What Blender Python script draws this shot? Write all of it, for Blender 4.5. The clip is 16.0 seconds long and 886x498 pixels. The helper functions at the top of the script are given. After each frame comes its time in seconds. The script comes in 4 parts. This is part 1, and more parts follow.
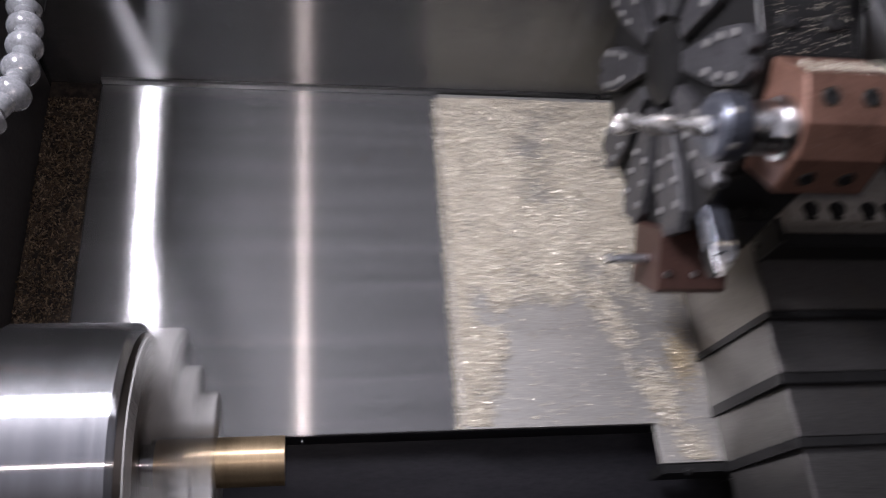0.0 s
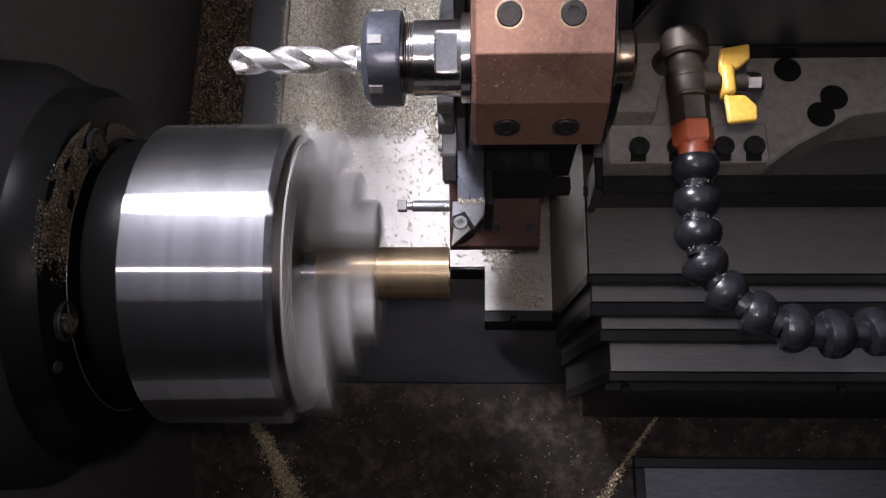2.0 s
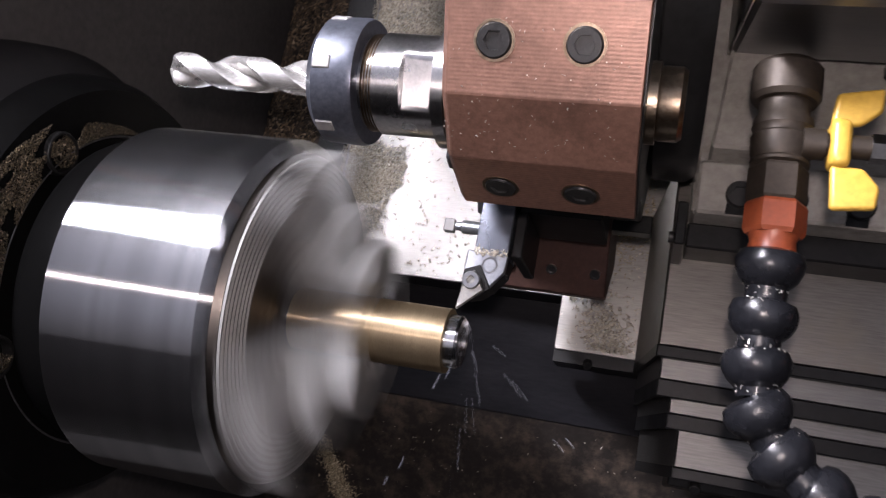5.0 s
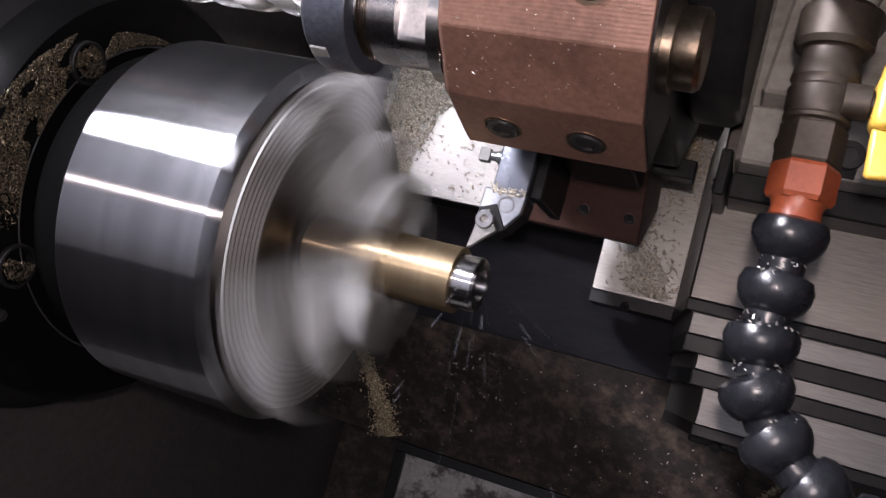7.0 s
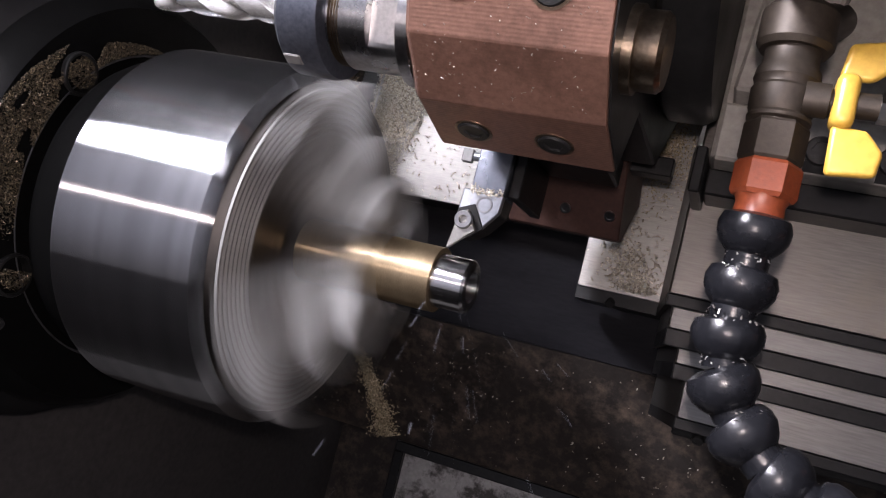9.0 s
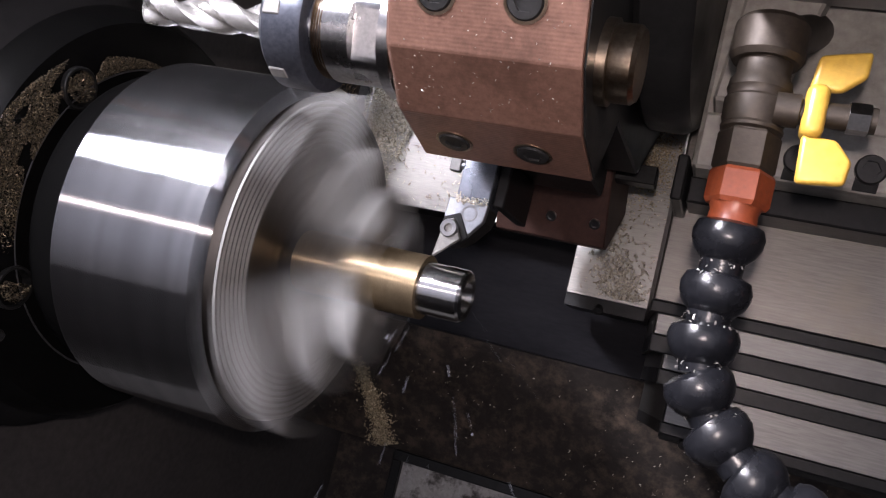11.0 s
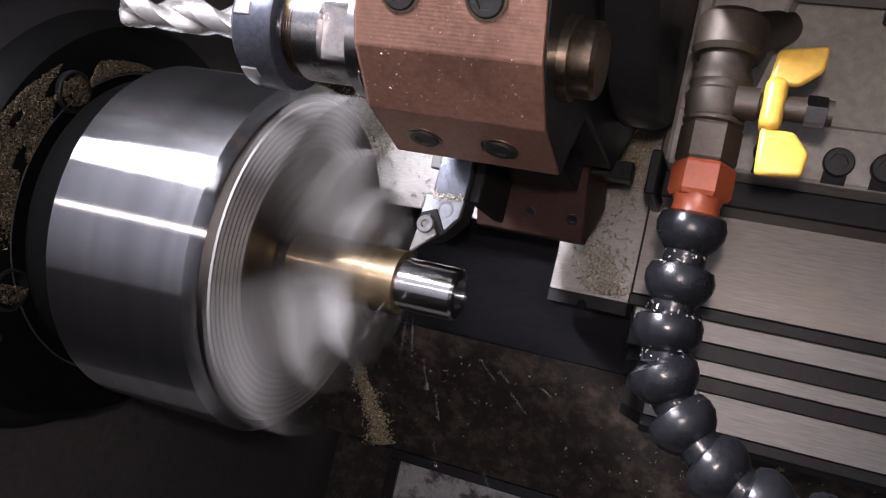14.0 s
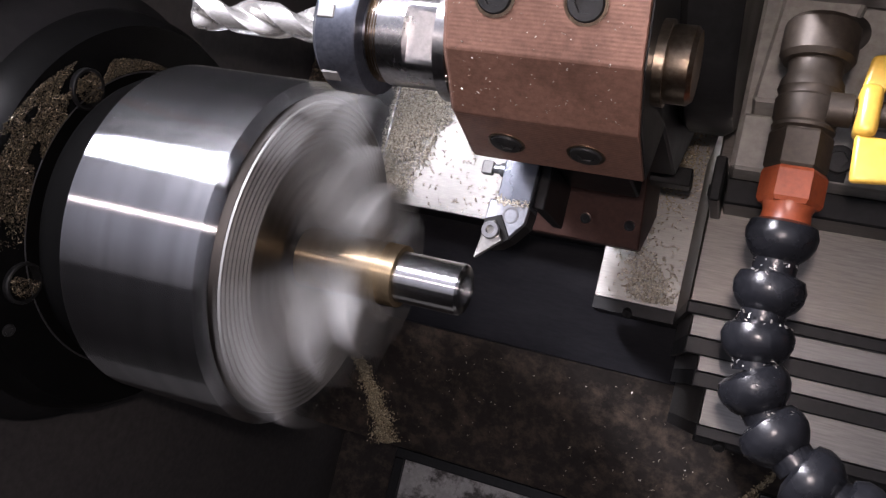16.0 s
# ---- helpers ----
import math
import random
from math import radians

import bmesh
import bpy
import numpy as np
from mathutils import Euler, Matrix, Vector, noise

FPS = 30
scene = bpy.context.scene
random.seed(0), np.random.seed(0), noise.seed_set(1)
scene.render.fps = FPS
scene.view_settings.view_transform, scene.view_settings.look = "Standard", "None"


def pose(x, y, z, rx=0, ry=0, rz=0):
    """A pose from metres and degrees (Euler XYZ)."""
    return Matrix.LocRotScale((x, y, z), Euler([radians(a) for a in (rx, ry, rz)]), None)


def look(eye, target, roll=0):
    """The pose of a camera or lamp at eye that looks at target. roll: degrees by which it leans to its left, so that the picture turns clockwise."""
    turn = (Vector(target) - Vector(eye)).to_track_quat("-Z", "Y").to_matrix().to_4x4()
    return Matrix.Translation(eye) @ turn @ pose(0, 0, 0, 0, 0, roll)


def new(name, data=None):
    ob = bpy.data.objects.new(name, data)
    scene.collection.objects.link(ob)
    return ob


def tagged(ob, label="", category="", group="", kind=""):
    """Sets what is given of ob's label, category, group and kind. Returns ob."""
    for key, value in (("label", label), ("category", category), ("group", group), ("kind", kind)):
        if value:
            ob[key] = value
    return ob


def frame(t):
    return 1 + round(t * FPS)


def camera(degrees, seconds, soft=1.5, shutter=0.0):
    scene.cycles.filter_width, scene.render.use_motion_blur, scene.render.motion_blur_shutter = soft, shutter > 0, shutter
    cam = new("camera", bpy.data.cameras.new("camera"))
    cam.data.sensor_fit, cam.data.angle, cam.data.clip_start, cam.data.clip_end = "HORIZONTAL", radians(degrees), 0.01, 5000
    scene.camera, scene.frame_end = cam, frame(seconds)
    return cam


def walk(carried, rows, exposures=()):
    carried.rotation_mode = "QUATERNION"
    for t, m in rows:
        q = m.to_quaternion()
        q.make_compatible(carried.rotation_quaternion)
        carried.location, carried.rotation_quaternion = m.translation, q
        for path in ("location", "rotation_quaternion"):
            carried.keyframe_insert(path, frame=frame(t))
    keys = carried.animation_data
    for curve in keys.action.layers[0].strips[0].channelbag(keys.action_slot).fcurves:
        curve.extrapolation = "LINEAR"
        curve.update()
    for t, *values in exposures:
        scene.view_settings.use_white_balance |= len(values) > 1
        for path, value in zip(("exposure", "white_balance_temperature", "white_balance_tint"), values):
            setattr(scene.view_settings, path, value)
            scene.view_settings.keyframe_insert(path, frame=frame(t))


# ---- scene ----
from mathutils import Quaternion

# The machine frame: u along the spindle, v up the slant of the bed, w out of the bed. The bed leans back by 45 degrees.
BED = pose(0, 0, 1.15, 45, 0, 0)

cam = camera(56.32, 16.0, soft=1.15, shutter=0.9)
PATH = [
    (0.0, 0.0111, -0.1125, 0.5191, 26.64, -8.62, -4.05),
    (0.5, 0.0147, -0.1222, 0.5139, 27.41, -7.52, -4.11),
    (1.0, 0.0190, -0.1275, 0.4920, 23.83, -2.93, -1.85),
    (1.5, 0.0177, -0.1345, 0.4704, 19.54, 1.71, 0.67),
    (2.0, 0.0142, -0.1346, 0.4553, 18.14, 2.09, 0.59),
    (2.5, 0.0155, -0.1308, 0.4475, 17.28, 2.11, -0.23),
    (3.0, 0.0215, -0.1140, 0.4307, 16.38, 3.62, 1.72),
    (3.5, 0.0511, -0.0894, 0.4225, 16.81, 6.28, 4.55),
    (6.0, 0.0930, -0.0189, 0.3443, 11.82, 16.93, 13.14),
    (6.5, 0.1004, -0.0158, 0.3423, 10.57, 18.34, 14.51),
    (7.0, 0.1057, -0.0192, 0.3471, 10.09, 18.18, 15.96),
    (7.5, 0.1089, -0.0202, 0.3489, 9.73, 17.87, 15.65),
    (8.0, 0.1126, -0.0157, 0.3503, 9.08, 17.94, 14.69),
    (8.5, 0.1106, -0.0164, 0.3500, 9.40, 18.25, 15.00),
    (11.0, 0.1134, -0.0157, 0.3545, 10.12, 18.28, 14.68),
    (11.5, 0.1141, -0.0150, 0.3554, 10.11, 18.14, 14.55),
    (12.0, 0.1149, -0.0146, 0.3561, 10.03, 18.30, 14.52),
    (12.5, 0.1143, -0.0147, 0.3554, 10.04, 18.04, 14.42),
    (13.0, 0.1148, -0.0145, 0.3559, 9.95, 18.30, 14.35),
    (13.5, 0.1160, -0.0149, 0.3564, 9.97, 18.33, 14.36),
    (14.0, 0.1173, -0.0164, 0.3568, 9.99, 18.28, 14.06),
    (14.5, 0.1166, -0.0166, 0.3584, 10.12, 18.20, 14.11),
    (15.0, 0.1192, -0.0175, 0.3597, 10.23, 18.33, 14.07),
    (15.5, 0.1196, -0.0206, 0.3619, 10.53, 18.36, 14.10),
    (16.0, 0.1192, -0.0208, 0.3618, 10.41, 18.53, 14.44),
]
walk(cam, [(t, BED @ pose(x, y, z, a, b, c)) for t, x, y, z, a, b, c in PATH], exposures=[(0.0, -0.06), (0.5, -0.12), (1.0, 0.0), (2.0, 0.02), (3.5, 0.04), (5.5, 0.24), (8.5, 0.22), (11.0, 0.32), (16.0, 0.33)])

# Tool carriage: seconds, travel along the spindle, travel up the slant.
CARRIAGE = [
    (0.0, 0.3118, 0.1061), (0.5, 0.1689, 0.0550), (0.9, 0.0535, 0.0165), (1.0, 0.0250, 0.0106), (1.1, 0.0085, 0.0040), (1.3, 0.0025, 0.0004), (1.5, 0.0020, 0.0002), (2.0, 0.0002, 0.0),
    (2.5, 0.0001, 0.0), (3.0, -0.0004, 0.0), (3.5, -0.0015, 0.0), (6.0, -0.0080, 0.0), (6.5, -0.0088, 0.0), (7.0, -0.0105, 0.0),
    (7.5, -0.0115, 0.0), (8.0, -0.0122, 0.0), (8.5, -0.0139, 0.0), (11.0, -0.0203, 0.0), (11.5, -0.0215, 0.0), (12.0, -0.0228, 0.0),
    (12.5, -0.0243, 0.0), (13.0, -0.0255, 0.0), (13.5, -0.0266, 0.0), (14.0, -0.0281, 0.0), (14.5, -0.0299, 0.0), (15.0, -0.0310, 0.0),
    (15.5, -0.0322, 0.0), (15.6, -0.0270, 0.0002), (15.7, -0.0120, 0.0006), (15.8, -0.0012, 0.0008), (15.9, 0.0004, 0.0008), (16.0, 0.0006, 0.0008),
]

# ---- light: a lamp under the machine's roof, a torch held beside the camera, the dim workshop outside the door ----
world = bpy.data.worlds.new("workshop")
scene.world = world
world.use_nodes = True
wt = world.node_tree
up = wt.nodes.new("ShaderNodeSeparateXYZ")
wt.links.new(wt.nodes.new("ShaderNodeTexCoord").outputs["Generated"], up.inputs[0])
room = wt.nodes.new("ShaderNodeValToRGB")
room.color_ramp.interpolation = "EASE"
room.color_ramp.elements[0].position, room.color_ramp.elements[0].color = 0.0, (0.17, 0.155, 0.165, 1)
room.color_ramp.elements[1].position, room.color_ramp.elements[1].color = 0.75, (0.76, 0.74, 0.90, 1)
wt.links.new(up.outputs["Z"], room.inputs[0])
wt.links.new(room.outputs[0], wt.nodes["Background"].inputs[0])
wt.nodes["Background"].inputs[1].default_value = 0.85

LAMP_AT = (-0.36, 0.41, 0.62)
lamp_data = bpy.data.lights.new("machine_lamp_light", "AREA")
lamp_data.shape, lamp_data.size, lamp_data.size_y = "RECTANGLE", 0.06, 0.28
lamp_data.energy, lamp_data.color = 18.0, (0.985, 0.94, 1.06)
lamp_light = new("machine_lamp_light", lamp_data)
lamp_light.matrix_world = BED @ look(LAMP_AT, (0.02, 0.02, -0.05))

# ---- materials ----
def nodes_of(name):
    m = bpy.data.materials.new(name)
    m.use_nodes = True
    t = m.node_tree
    return m, t, t.nodes["Principled BSDF"]


def link(t, a, b):
    t.links.new(a, b)


def coords(t, scale=(1, 1, 1)):
    c = t.nodes.new("ShaderNodeTexCoord")
    mp = t.nodes.new("ShaderNodeMapping")
    mp.inputs["Scale"].default_value = scale
    link(t, c.outputs["Object"], mp.inputs["Vector"])
    return mp.outputs["Vector"]


def noise_tex(t, vec, scale, detail=4, rough=0.6):
    n = t.nodes.new("ShaderNodeTexNoise")
    n.inputs["Scale"].default_value = scale
    n.inputs["Detail"].default_value = detail
    n.inputs["Roughness"].default_value = rough
    link(t, vec, n.inputs["Vector"])
    return n.outputs["Fac"]


def ramp(t, fac, stops):
    r = t.nodes.new("ShaderNodeValToRGB")
    e = r.color_ramp.elements
    while len(e) < len(stops):
        e.new(0.5)
    for el, (p, c) in zip(e, stops):
        el.position, el.color = p, (*c, 1)
    link(t, fac, r.inputs["Fac"])
    return r.outputs["Color"]


def mixc(t, fac, a, b, mode="MIX"):
    m = t.nodes.new("ShaderNodeMix")
    m.data_type, m.blend_type = "RGBA", mode
    for sock, val in ((m.inputs[0], fac), (m.inputs[6], a), (m.inputs[7], b)):
        if isinstance(val, (int, float)):
            sock.default_value = val
        elif isinstance(val, tuple):
            sock.default_value = (*val, 1)
        else:
            link(t, val, sock)
    return m.outputs[2]


def bump(t, b, height, strength, dist):
    n = t.nodes.new("ShaderNodeBump")
    n.inputs["Strength"].default_value = strength
    n.inputs["Distance"].default_value = dist
    link(t, height, n.inputs["Height"])
    link(t, n.outputs["Normal"], b.inputs["Normal"])


def grey(x):
    return (x, x, x)


def surface(name, col, col2, rough=(0.4, 0.6), metal=0.0, scale=40, fine=400, stretch=(1, 1, 1), bump_d=0.0003, bump_s=0.3, dirt_glint=None, dirt_glint_at=(0.55, 0.7), aniso=0.0, axis="X", spec=0.5, around=0.25):
    """A surface with a slow and a fast variation of colour and gloss, fine relief, and stains or painted glints of a
    second colour.
    """
    m, t, b = nodes_of(name)
    v = coords(t, stretch)
    big = noise_tex(t, v, scale, 5)
    small = noise_tex(t, v, fine, 3)
    c = ramp(t, big, [(0.3, col), (0.7, col2)])
    c = mixc(t, 0.35, c, ramp(t, small, [(0.3, tuple(k * 0.7 for k in col)), (0.7, tuple(min(1, k * 1.25) for k in col2))]))
    if dirt_glint:
        mask = ramp(t, noise_tex(t, coords(t), scale * 1.7, 6, 0.7), [(dirt_glint_at[0], grey(0)), (dirt_glint_at[1], grey(1))])
        c = mixc(t, mask, c, dirt_glint)
    link(t, c, b.inputs["Base Color"])
    b.inputs["Metallic"].default_value = metal
    b.inputs["Specular IOR Level"].default_value = spec
    r = t.nodes.new("ShaderNodeMapRange")
    r.inputs["To Min"].default_value, r.inputs["To Max"].default_value = rough
    link(t, big, r.inputs["Value"])
    link(t, r.outputs[0], b.inputs["Roughness"])
    if bump_s:
        bump(t, b, small, bump_s, bump_d)
    if aniso:
        b.inputs["Anisotropic"].default_value = aniso
        tn = t.nodes.new("ShaderNodeTangent")
        tn.direction_type, tn.axis = "RADIAL", axis
        b.inputs["Anisotropic Rotation"].default_value = around
        link(t, tn.outputs[0], b.inputs["Tangent"])
    return m


M_CHUCK = surface("ground_steel", (0.37, 0.375, 0.39), (0.64, 0.65, 0.67), (0.36, 0.44), 1.0, 18, 900, (6, 0.3, 0.3), 0.00002, 0.0)
M_CHUCK_FACE = surface("worn_steel", (0.085, 0.075, 0.065), (0.14, 0.125, 0.11), (0.24, 0.36), 1.0, 30, 500, bump_d=0.0001, bump_s=0.2)
M_JAW = surface("jaw_steel", (0.17, 0.168, 0.163), (0.23, 0.228, 0.22), (0.55, 0.68), 0.3, 30, 300, bump_d=0.0001, bump_s=0.2)
M_BLACK = surface("black_oxide", grey(0.007), grey(0.016), (0.28, 0.5), 0.0, 25, 250, dirt_glint=(0.05, 0.042, 0.034), dirt_glint_at=(0.66, 0.84), spec=0.22)
M_CAST = surface("dark_painted_casting", (0.006, 0.006, 0.007), (0.014, 0.013, 0.013), (0.6, 0.8), 0.0, 14, 160, dirt_glint=(0.03, 0.024, 0.018), dirt_glint_at=(0.62, 0.8), spec=0.18)
M_BROWN = surface("brown_tool_steel", (0.162, 0.088, 0.064), (0.228, 0.125, 0.092), (0.3, 0.5), 0.45, 22, 500, (1, 1, 1), 0.0001, 0.25, dirt_glint=(0.065, 0.036, 0.027), dirt_glint_at=(0.52, 0.8))
# the brown above at about a third of its value, for the boring bar holder
M_BROWN_DARK = surface("dark_brown_tool_steel", (0.055, 0.03, 0.025), (0.085, 0.045, 0.036), (0.35, 0.55), 0.4, 26, 400, dirt_glint=(0.03, 0.02, 0.017), dirt_glint_at=(0.55, 0.8))
M_STEEL = surface("bright_steel", grey(0.4), grey(0.56), (0.24, 0.34), 1.0, 40, 600, bump_d=0.00006, bump_s=0.2, aniso=0.9)
M_NUT = surface("blued_steel", (0.06, 0.066, 0.085), (0.12, 0.13, 0.155), (0.25, 0.4), 0.7, 40, 500, bump_d=0.0001, bump_s=0.2)
M_DRILL = surface("white_hss", (0.62, 0.61, 0.58), (0.78, 0.77, 0.74), (0.2, 0.34), 0.85, 60, 600, bump_d=0.0001, bump_s=0.2)
M_OLD = surface("stained_steel", (0.17, 0.125, 0.085), (0.31, 0.26, 0.2), (0.25, 0.42), 1.0, 40, 500, dirt_glint=(0.12, 0.07, 0.04), dirt_glint_at=(0.5, 0.8), aniso=0.3)
M_SKIN = surface("bar_skin", (0.30, 0.225, 0.135), (0.40, 0.31, 0.195), (0.42, 0.52), 0.85, 30, 700, (8, 1, 1), 0.0001, 0.0)
M_CUT = surface("turned_steel", grey(0.6), grey(0.72), (0.14, 0.2), 1.0, 60, 1500, (10, 0.4, 0.4), 0.00003, 0.0)
M_SHEET = surface("brushed_sheet", (0.23, 0.235, 0.235), (0.40, 0.405, 0.405), (0.44, 0.56), 0.6, 9, 260, (0.25, 6, 1), 0.00006, 0.0, dirt_glint=(0.2, 0.18, 0.15), dirt_glint_at=(0.62, 0.85))
M_COVER = surface("dull_sheet", (0.34, 0.333, 0.31), (0.46, 0.45, 0.42), (0.42, 0.52), 0.7, 12, 300, (0.4, 3, 1), 0.0001, 0.18, dirt_glint=(0.3, 0.27, 0.2), dirt_glint_at=(0.6, 0.85))
M_LEAF = surface("satin_leaf", (0.13, 0.121, 0.11), (0.19, 0.178, 0.163), (0.42, 0.52), 0.95, 10, 260, (0.3, 4, 1), 0.0001, 0.2, dirt_glint=(0.17, 0.15, 0.12), dirt_glint_at=(0.55, 0.8))
M_LEAF_LOW = surface("bright_satin_leaf", (0.12, 0.117, 0.112), (0.175, 0.171, 0.164), (0.42, 0.52), 0.95, 10, 260, (0.3, 4, 1), 0.0001, 0.2, dirt_glint=(0.2, 0.18, 0.15), dirt_glint_at=(0.58, 0.82))
M_RUBBER = surface("wiper_rubber", grey(0.009), grey(0.017), (0.32, 0.5), 0.0, 40, 300, spec=0.16)
M_PANEL = surface("oily_dark_panel", (0.022, 0.019, 0.017), (0.04, 0.034, 0.03), (0.3, 0.55), 0.2, 40, 190, dirt_glint=(0.125, 0.095, 0.072), dirt_glint_at=(0.46, 0.74), spec=0.35)
M_GREYCAST = surface("grey_casting", (0.29, 0.275, 0.245), (0.39, 0.375, 0.34), (0.4, 0.6), 0.15, 20, 200, dirt_glint=(0.16, 0.14, 0.11), dirt_glint_at=(0.52, 0.8))
M_COWL = surface("dark_cowl", (0.07, 0.072, 0.078), (0.12, 0.122, 0.13), (0.24, 0.4), 0.5, 12, 220, (0.5, 2, 1), 0.0001, 0.2)
M_BED = surface("oily_black_bed", (0.010, 0.010, 0.012), (0.021, 0.0205, 0.0235), (0.28, 0.45), 0.0, 20, 200, (0.5, 2, 2), spec=0.3)
M_BALL = surface("black_plastic", (0.006, 0.0065, 0.008), (0.012, 0.0125, 0.015), (0.2, 0.34), 0.0, 60, 500, dirt_glint=(0.06, 0.06, 0.06), dirt_glint_at=(0.66, 0.84), spec=0.42)
# wet hose: lifted base and pale blotches paint its white glints into the colour
M_BALL_GLINT = surface("wet_plastic_painted_glints", (0.10, 0.105, 0.112), (0.2, 0.205, 0.215), (0.1, 0.22), 0.0, 60, 500, dirt_glint=(0.4, 0.4, 0.4), dirt_glint_at=(0.55, 0.75), spec=0.9)
M_ORANGE = surface("orange_plastic", (0.19, 0.040, 0.015), (0.26, 0.060, 0.023), (0.3, 0.45), 0.0, 50, 400, dirt_glint=(0.3, 0.07, 0.03), dirt_glint_at=(0.6, 0.8))
M_YELLOW = surface("yellow_enamel", (0.52, 0.31, 0.045), (0.62, 0.39, 0.07), (0.25, 0.4), 0.0, 40, 300, dirt_glint=(0.45, 0.25, 0.03), dirt_glint_at=(0.62, 0.82))
M_BRONZE = surface("dull_valve_brass", (0.028, 0.022, 0.0165), (0.056, 0.044, 0.033), (0.44, 0.6), 0.5, 40, 400, dirt_glint=(0.03, 0.025, 0.02), dirt_glint_at=(0.55, 0.8))
M_CAP = surface("screw_black", grey(0.010), grey(0.022), (0.3, 0.45), 0.0, 60, 500, spec=0.25)
M_WHITE = surface("stained_white_sheet", (0.26, 0.255, 0.245), (0.36, 0.35, 0.335), (0.4, 0.6), 0.1, 25, 200, dirt_glint=(0.05, 0.045, 0.04), dirt_glint_at=(0.48, 0.6))
M_WALL = surface("enclosure_paint", (0.42, 0.43, 0.43), (0.5, 0.51, 0.51), (0.4, 0.55), 0.0, 6, 80, bump_s=0.1)
M_HEAD = surface("headstock_paint", (0.042, 0.040, 0.041), (0.070, 0.065, 0.062), (0.4, 0.6), 0.0, 12, 200, dirt_glint=(0.035, 0.03, 0.025), dirt_glint_at=(0.62, 0.8), spec=0.2)
M_TURRET = surface("worn_grey_steel", (0.06, 0.06, 0.064), (0.115, 0.115, 0.122), (0.28, 0.45), 0.6, 30, 300, dirt_glint=(0.02, 0.018, 0.016), dirt_glint_at=(0.55, 0.75))
M_SHANK = surface("blued_shank", (0.13, 0.145, 0.18), (0.22, 0.235, 0.27), (0.2, 0.34), 0.8, 30, 300)
M_GLOSS = surface("glossy_black_oxide", grey(0.0025), grey(0.005), (0.3, 0.42), 0.0, 30, 300, bump_s=0.05, spec=0.05)
M_CARBIDE = surface("coated_carbide", (0.3, 0.29, 0.27), (0.42, 0.41, 0.38), (0.25, 0.4), 0.8, 60, 600)
M_HOLDER = surface("nickel_tool_shank", (0.4, 0.42, 0.45), (0.55, 0.57, 0.6), (0.22, 0.36), 0.9, 40, 400, bump_d=0.0001, bump_s=0.2)


def grooved(m, rough, ratio, turn=0.0, body=0.12):
    """Turning or brushing marks: a metal gloss drawn out across the grooves, tight along them."""
    t = m.node_tree
    b = t.nodes["Principled BSDF"]
    g = t.nodes.new("ShaderNodeBsdfAnisotropic")
    g.distribution = "GGX"
    g.inputs["Roughness"].default_value, g.inputs["Anisotropy"].default_value, g.inputs["Rotation"].default_value = rough, ratio, turn
    link(t, b.inputs["Base Color"].links[0].from_socket, g.inputs["Color"])
    tn = t.nodes.new("ShaderNodeTangent")
    tn.direction_type, tn.axis = "RADIAL", "X"
    link(t, tn.outputs[0], g.inputs["Tangent"])
    mix = t.nodes.new("ShaderNodeMixShader")
    mix.inputs[0].default_value = body
    link(t, g.outputs[0], mix.inputs[1])
    link(t, b.outputs[0], mix.inputs[2])
    link(t, mix.outputs[0], t.nodes["Material Output"].inputs["Surface"])


grooved(M_CHUCK, 0.23, 0.88, 0.0, 0.08)
grooved(M_CUT, 0.22, 0.8)
grooved(M_SKIN, 0.4, 0.75, 0.0, 0.5)
grooved(M_SHEET, 0.27, 0.88, 0.25, 0.22)


def milled(name, base, period, turn):
    """A copy of a surface with fine milling lines across it."""
    m = base.copy()
    m.name = name
    t = m.node_tree
    b = t.nodes["Principled BSDF"]
    c = t.nodes.new("ShaderNodeTexCoord")
    mp = t.nodes.new("ShaderNodeMapping")
    mp.inputs["Rotation"].default_value = (radians(turn), 0, 0)
    link(t, c.outputs["Object"], mp.inputs["Vector"])
    w = t.nodes.new("ShaderNodeTexWave")
    w.bands_direction = "Y"
    w.inputs["Scale"].default_value = 2 * math.pi / (20 * period)
    w.inputs["Distortion"].default_value = 0.4
    link(t, mp.outputs["Vector"], w.inputs["Vector"])
    old = b.inputs["Normal"].links[0].from_socket
    n = t.nodes.new("ShaderNodeBump")
    n.inputs["Strength"].default_value, n.inputs["Distance"].default_value = 0.09, 0.00025
    link(t, w.outputs["Fac"], n.inputs["Height"])
    link(t, old, n.inputs["Normal"])
    link(t, n.outputs["Normal"], b.inputs["Normal"])
    return m


M_BLOCK = milled("milled_brown_steel", M_BROWN, 0.0012, -54)


def chip_material(name, stops, metal=0.8, rough=0.3):
    m, t, b = nodes_of(name)
    g = t.nodes.new("ShaderNodeNewGeometry")
    c = ramp(t, g.outputs["Random Per Island"], stops)
    c = mixc(t, 0.3, c, ramp(t, noise_tex(t, coords(t), 900, 2), [(0.3, stops[0][1]), (0.7, stops[-1][1])]))
    link(t, c, b.inputs["Base Color"])
    b.inputs["Metallic"].default_value, b.inputs["Roughness"].default_value = metal, rough
    return m


M_CHIP = chip_material("brass_chips", [(0.0, (0.10, 0.08, 0.05)), (0.22, (0.42, 0.37, 0.27)), (1.0, (0.84, 0.80, 0.68))], 0.25, 0.38)
M_CHIP_OLD = chip_material("old_chips", [(0.0, (0.04, 0.028, 0.018)), (0.6, (0.115, 0.08, 0.05)), (1.0, (0.36, 0.265, 0.165))], 0.35, 0.45)

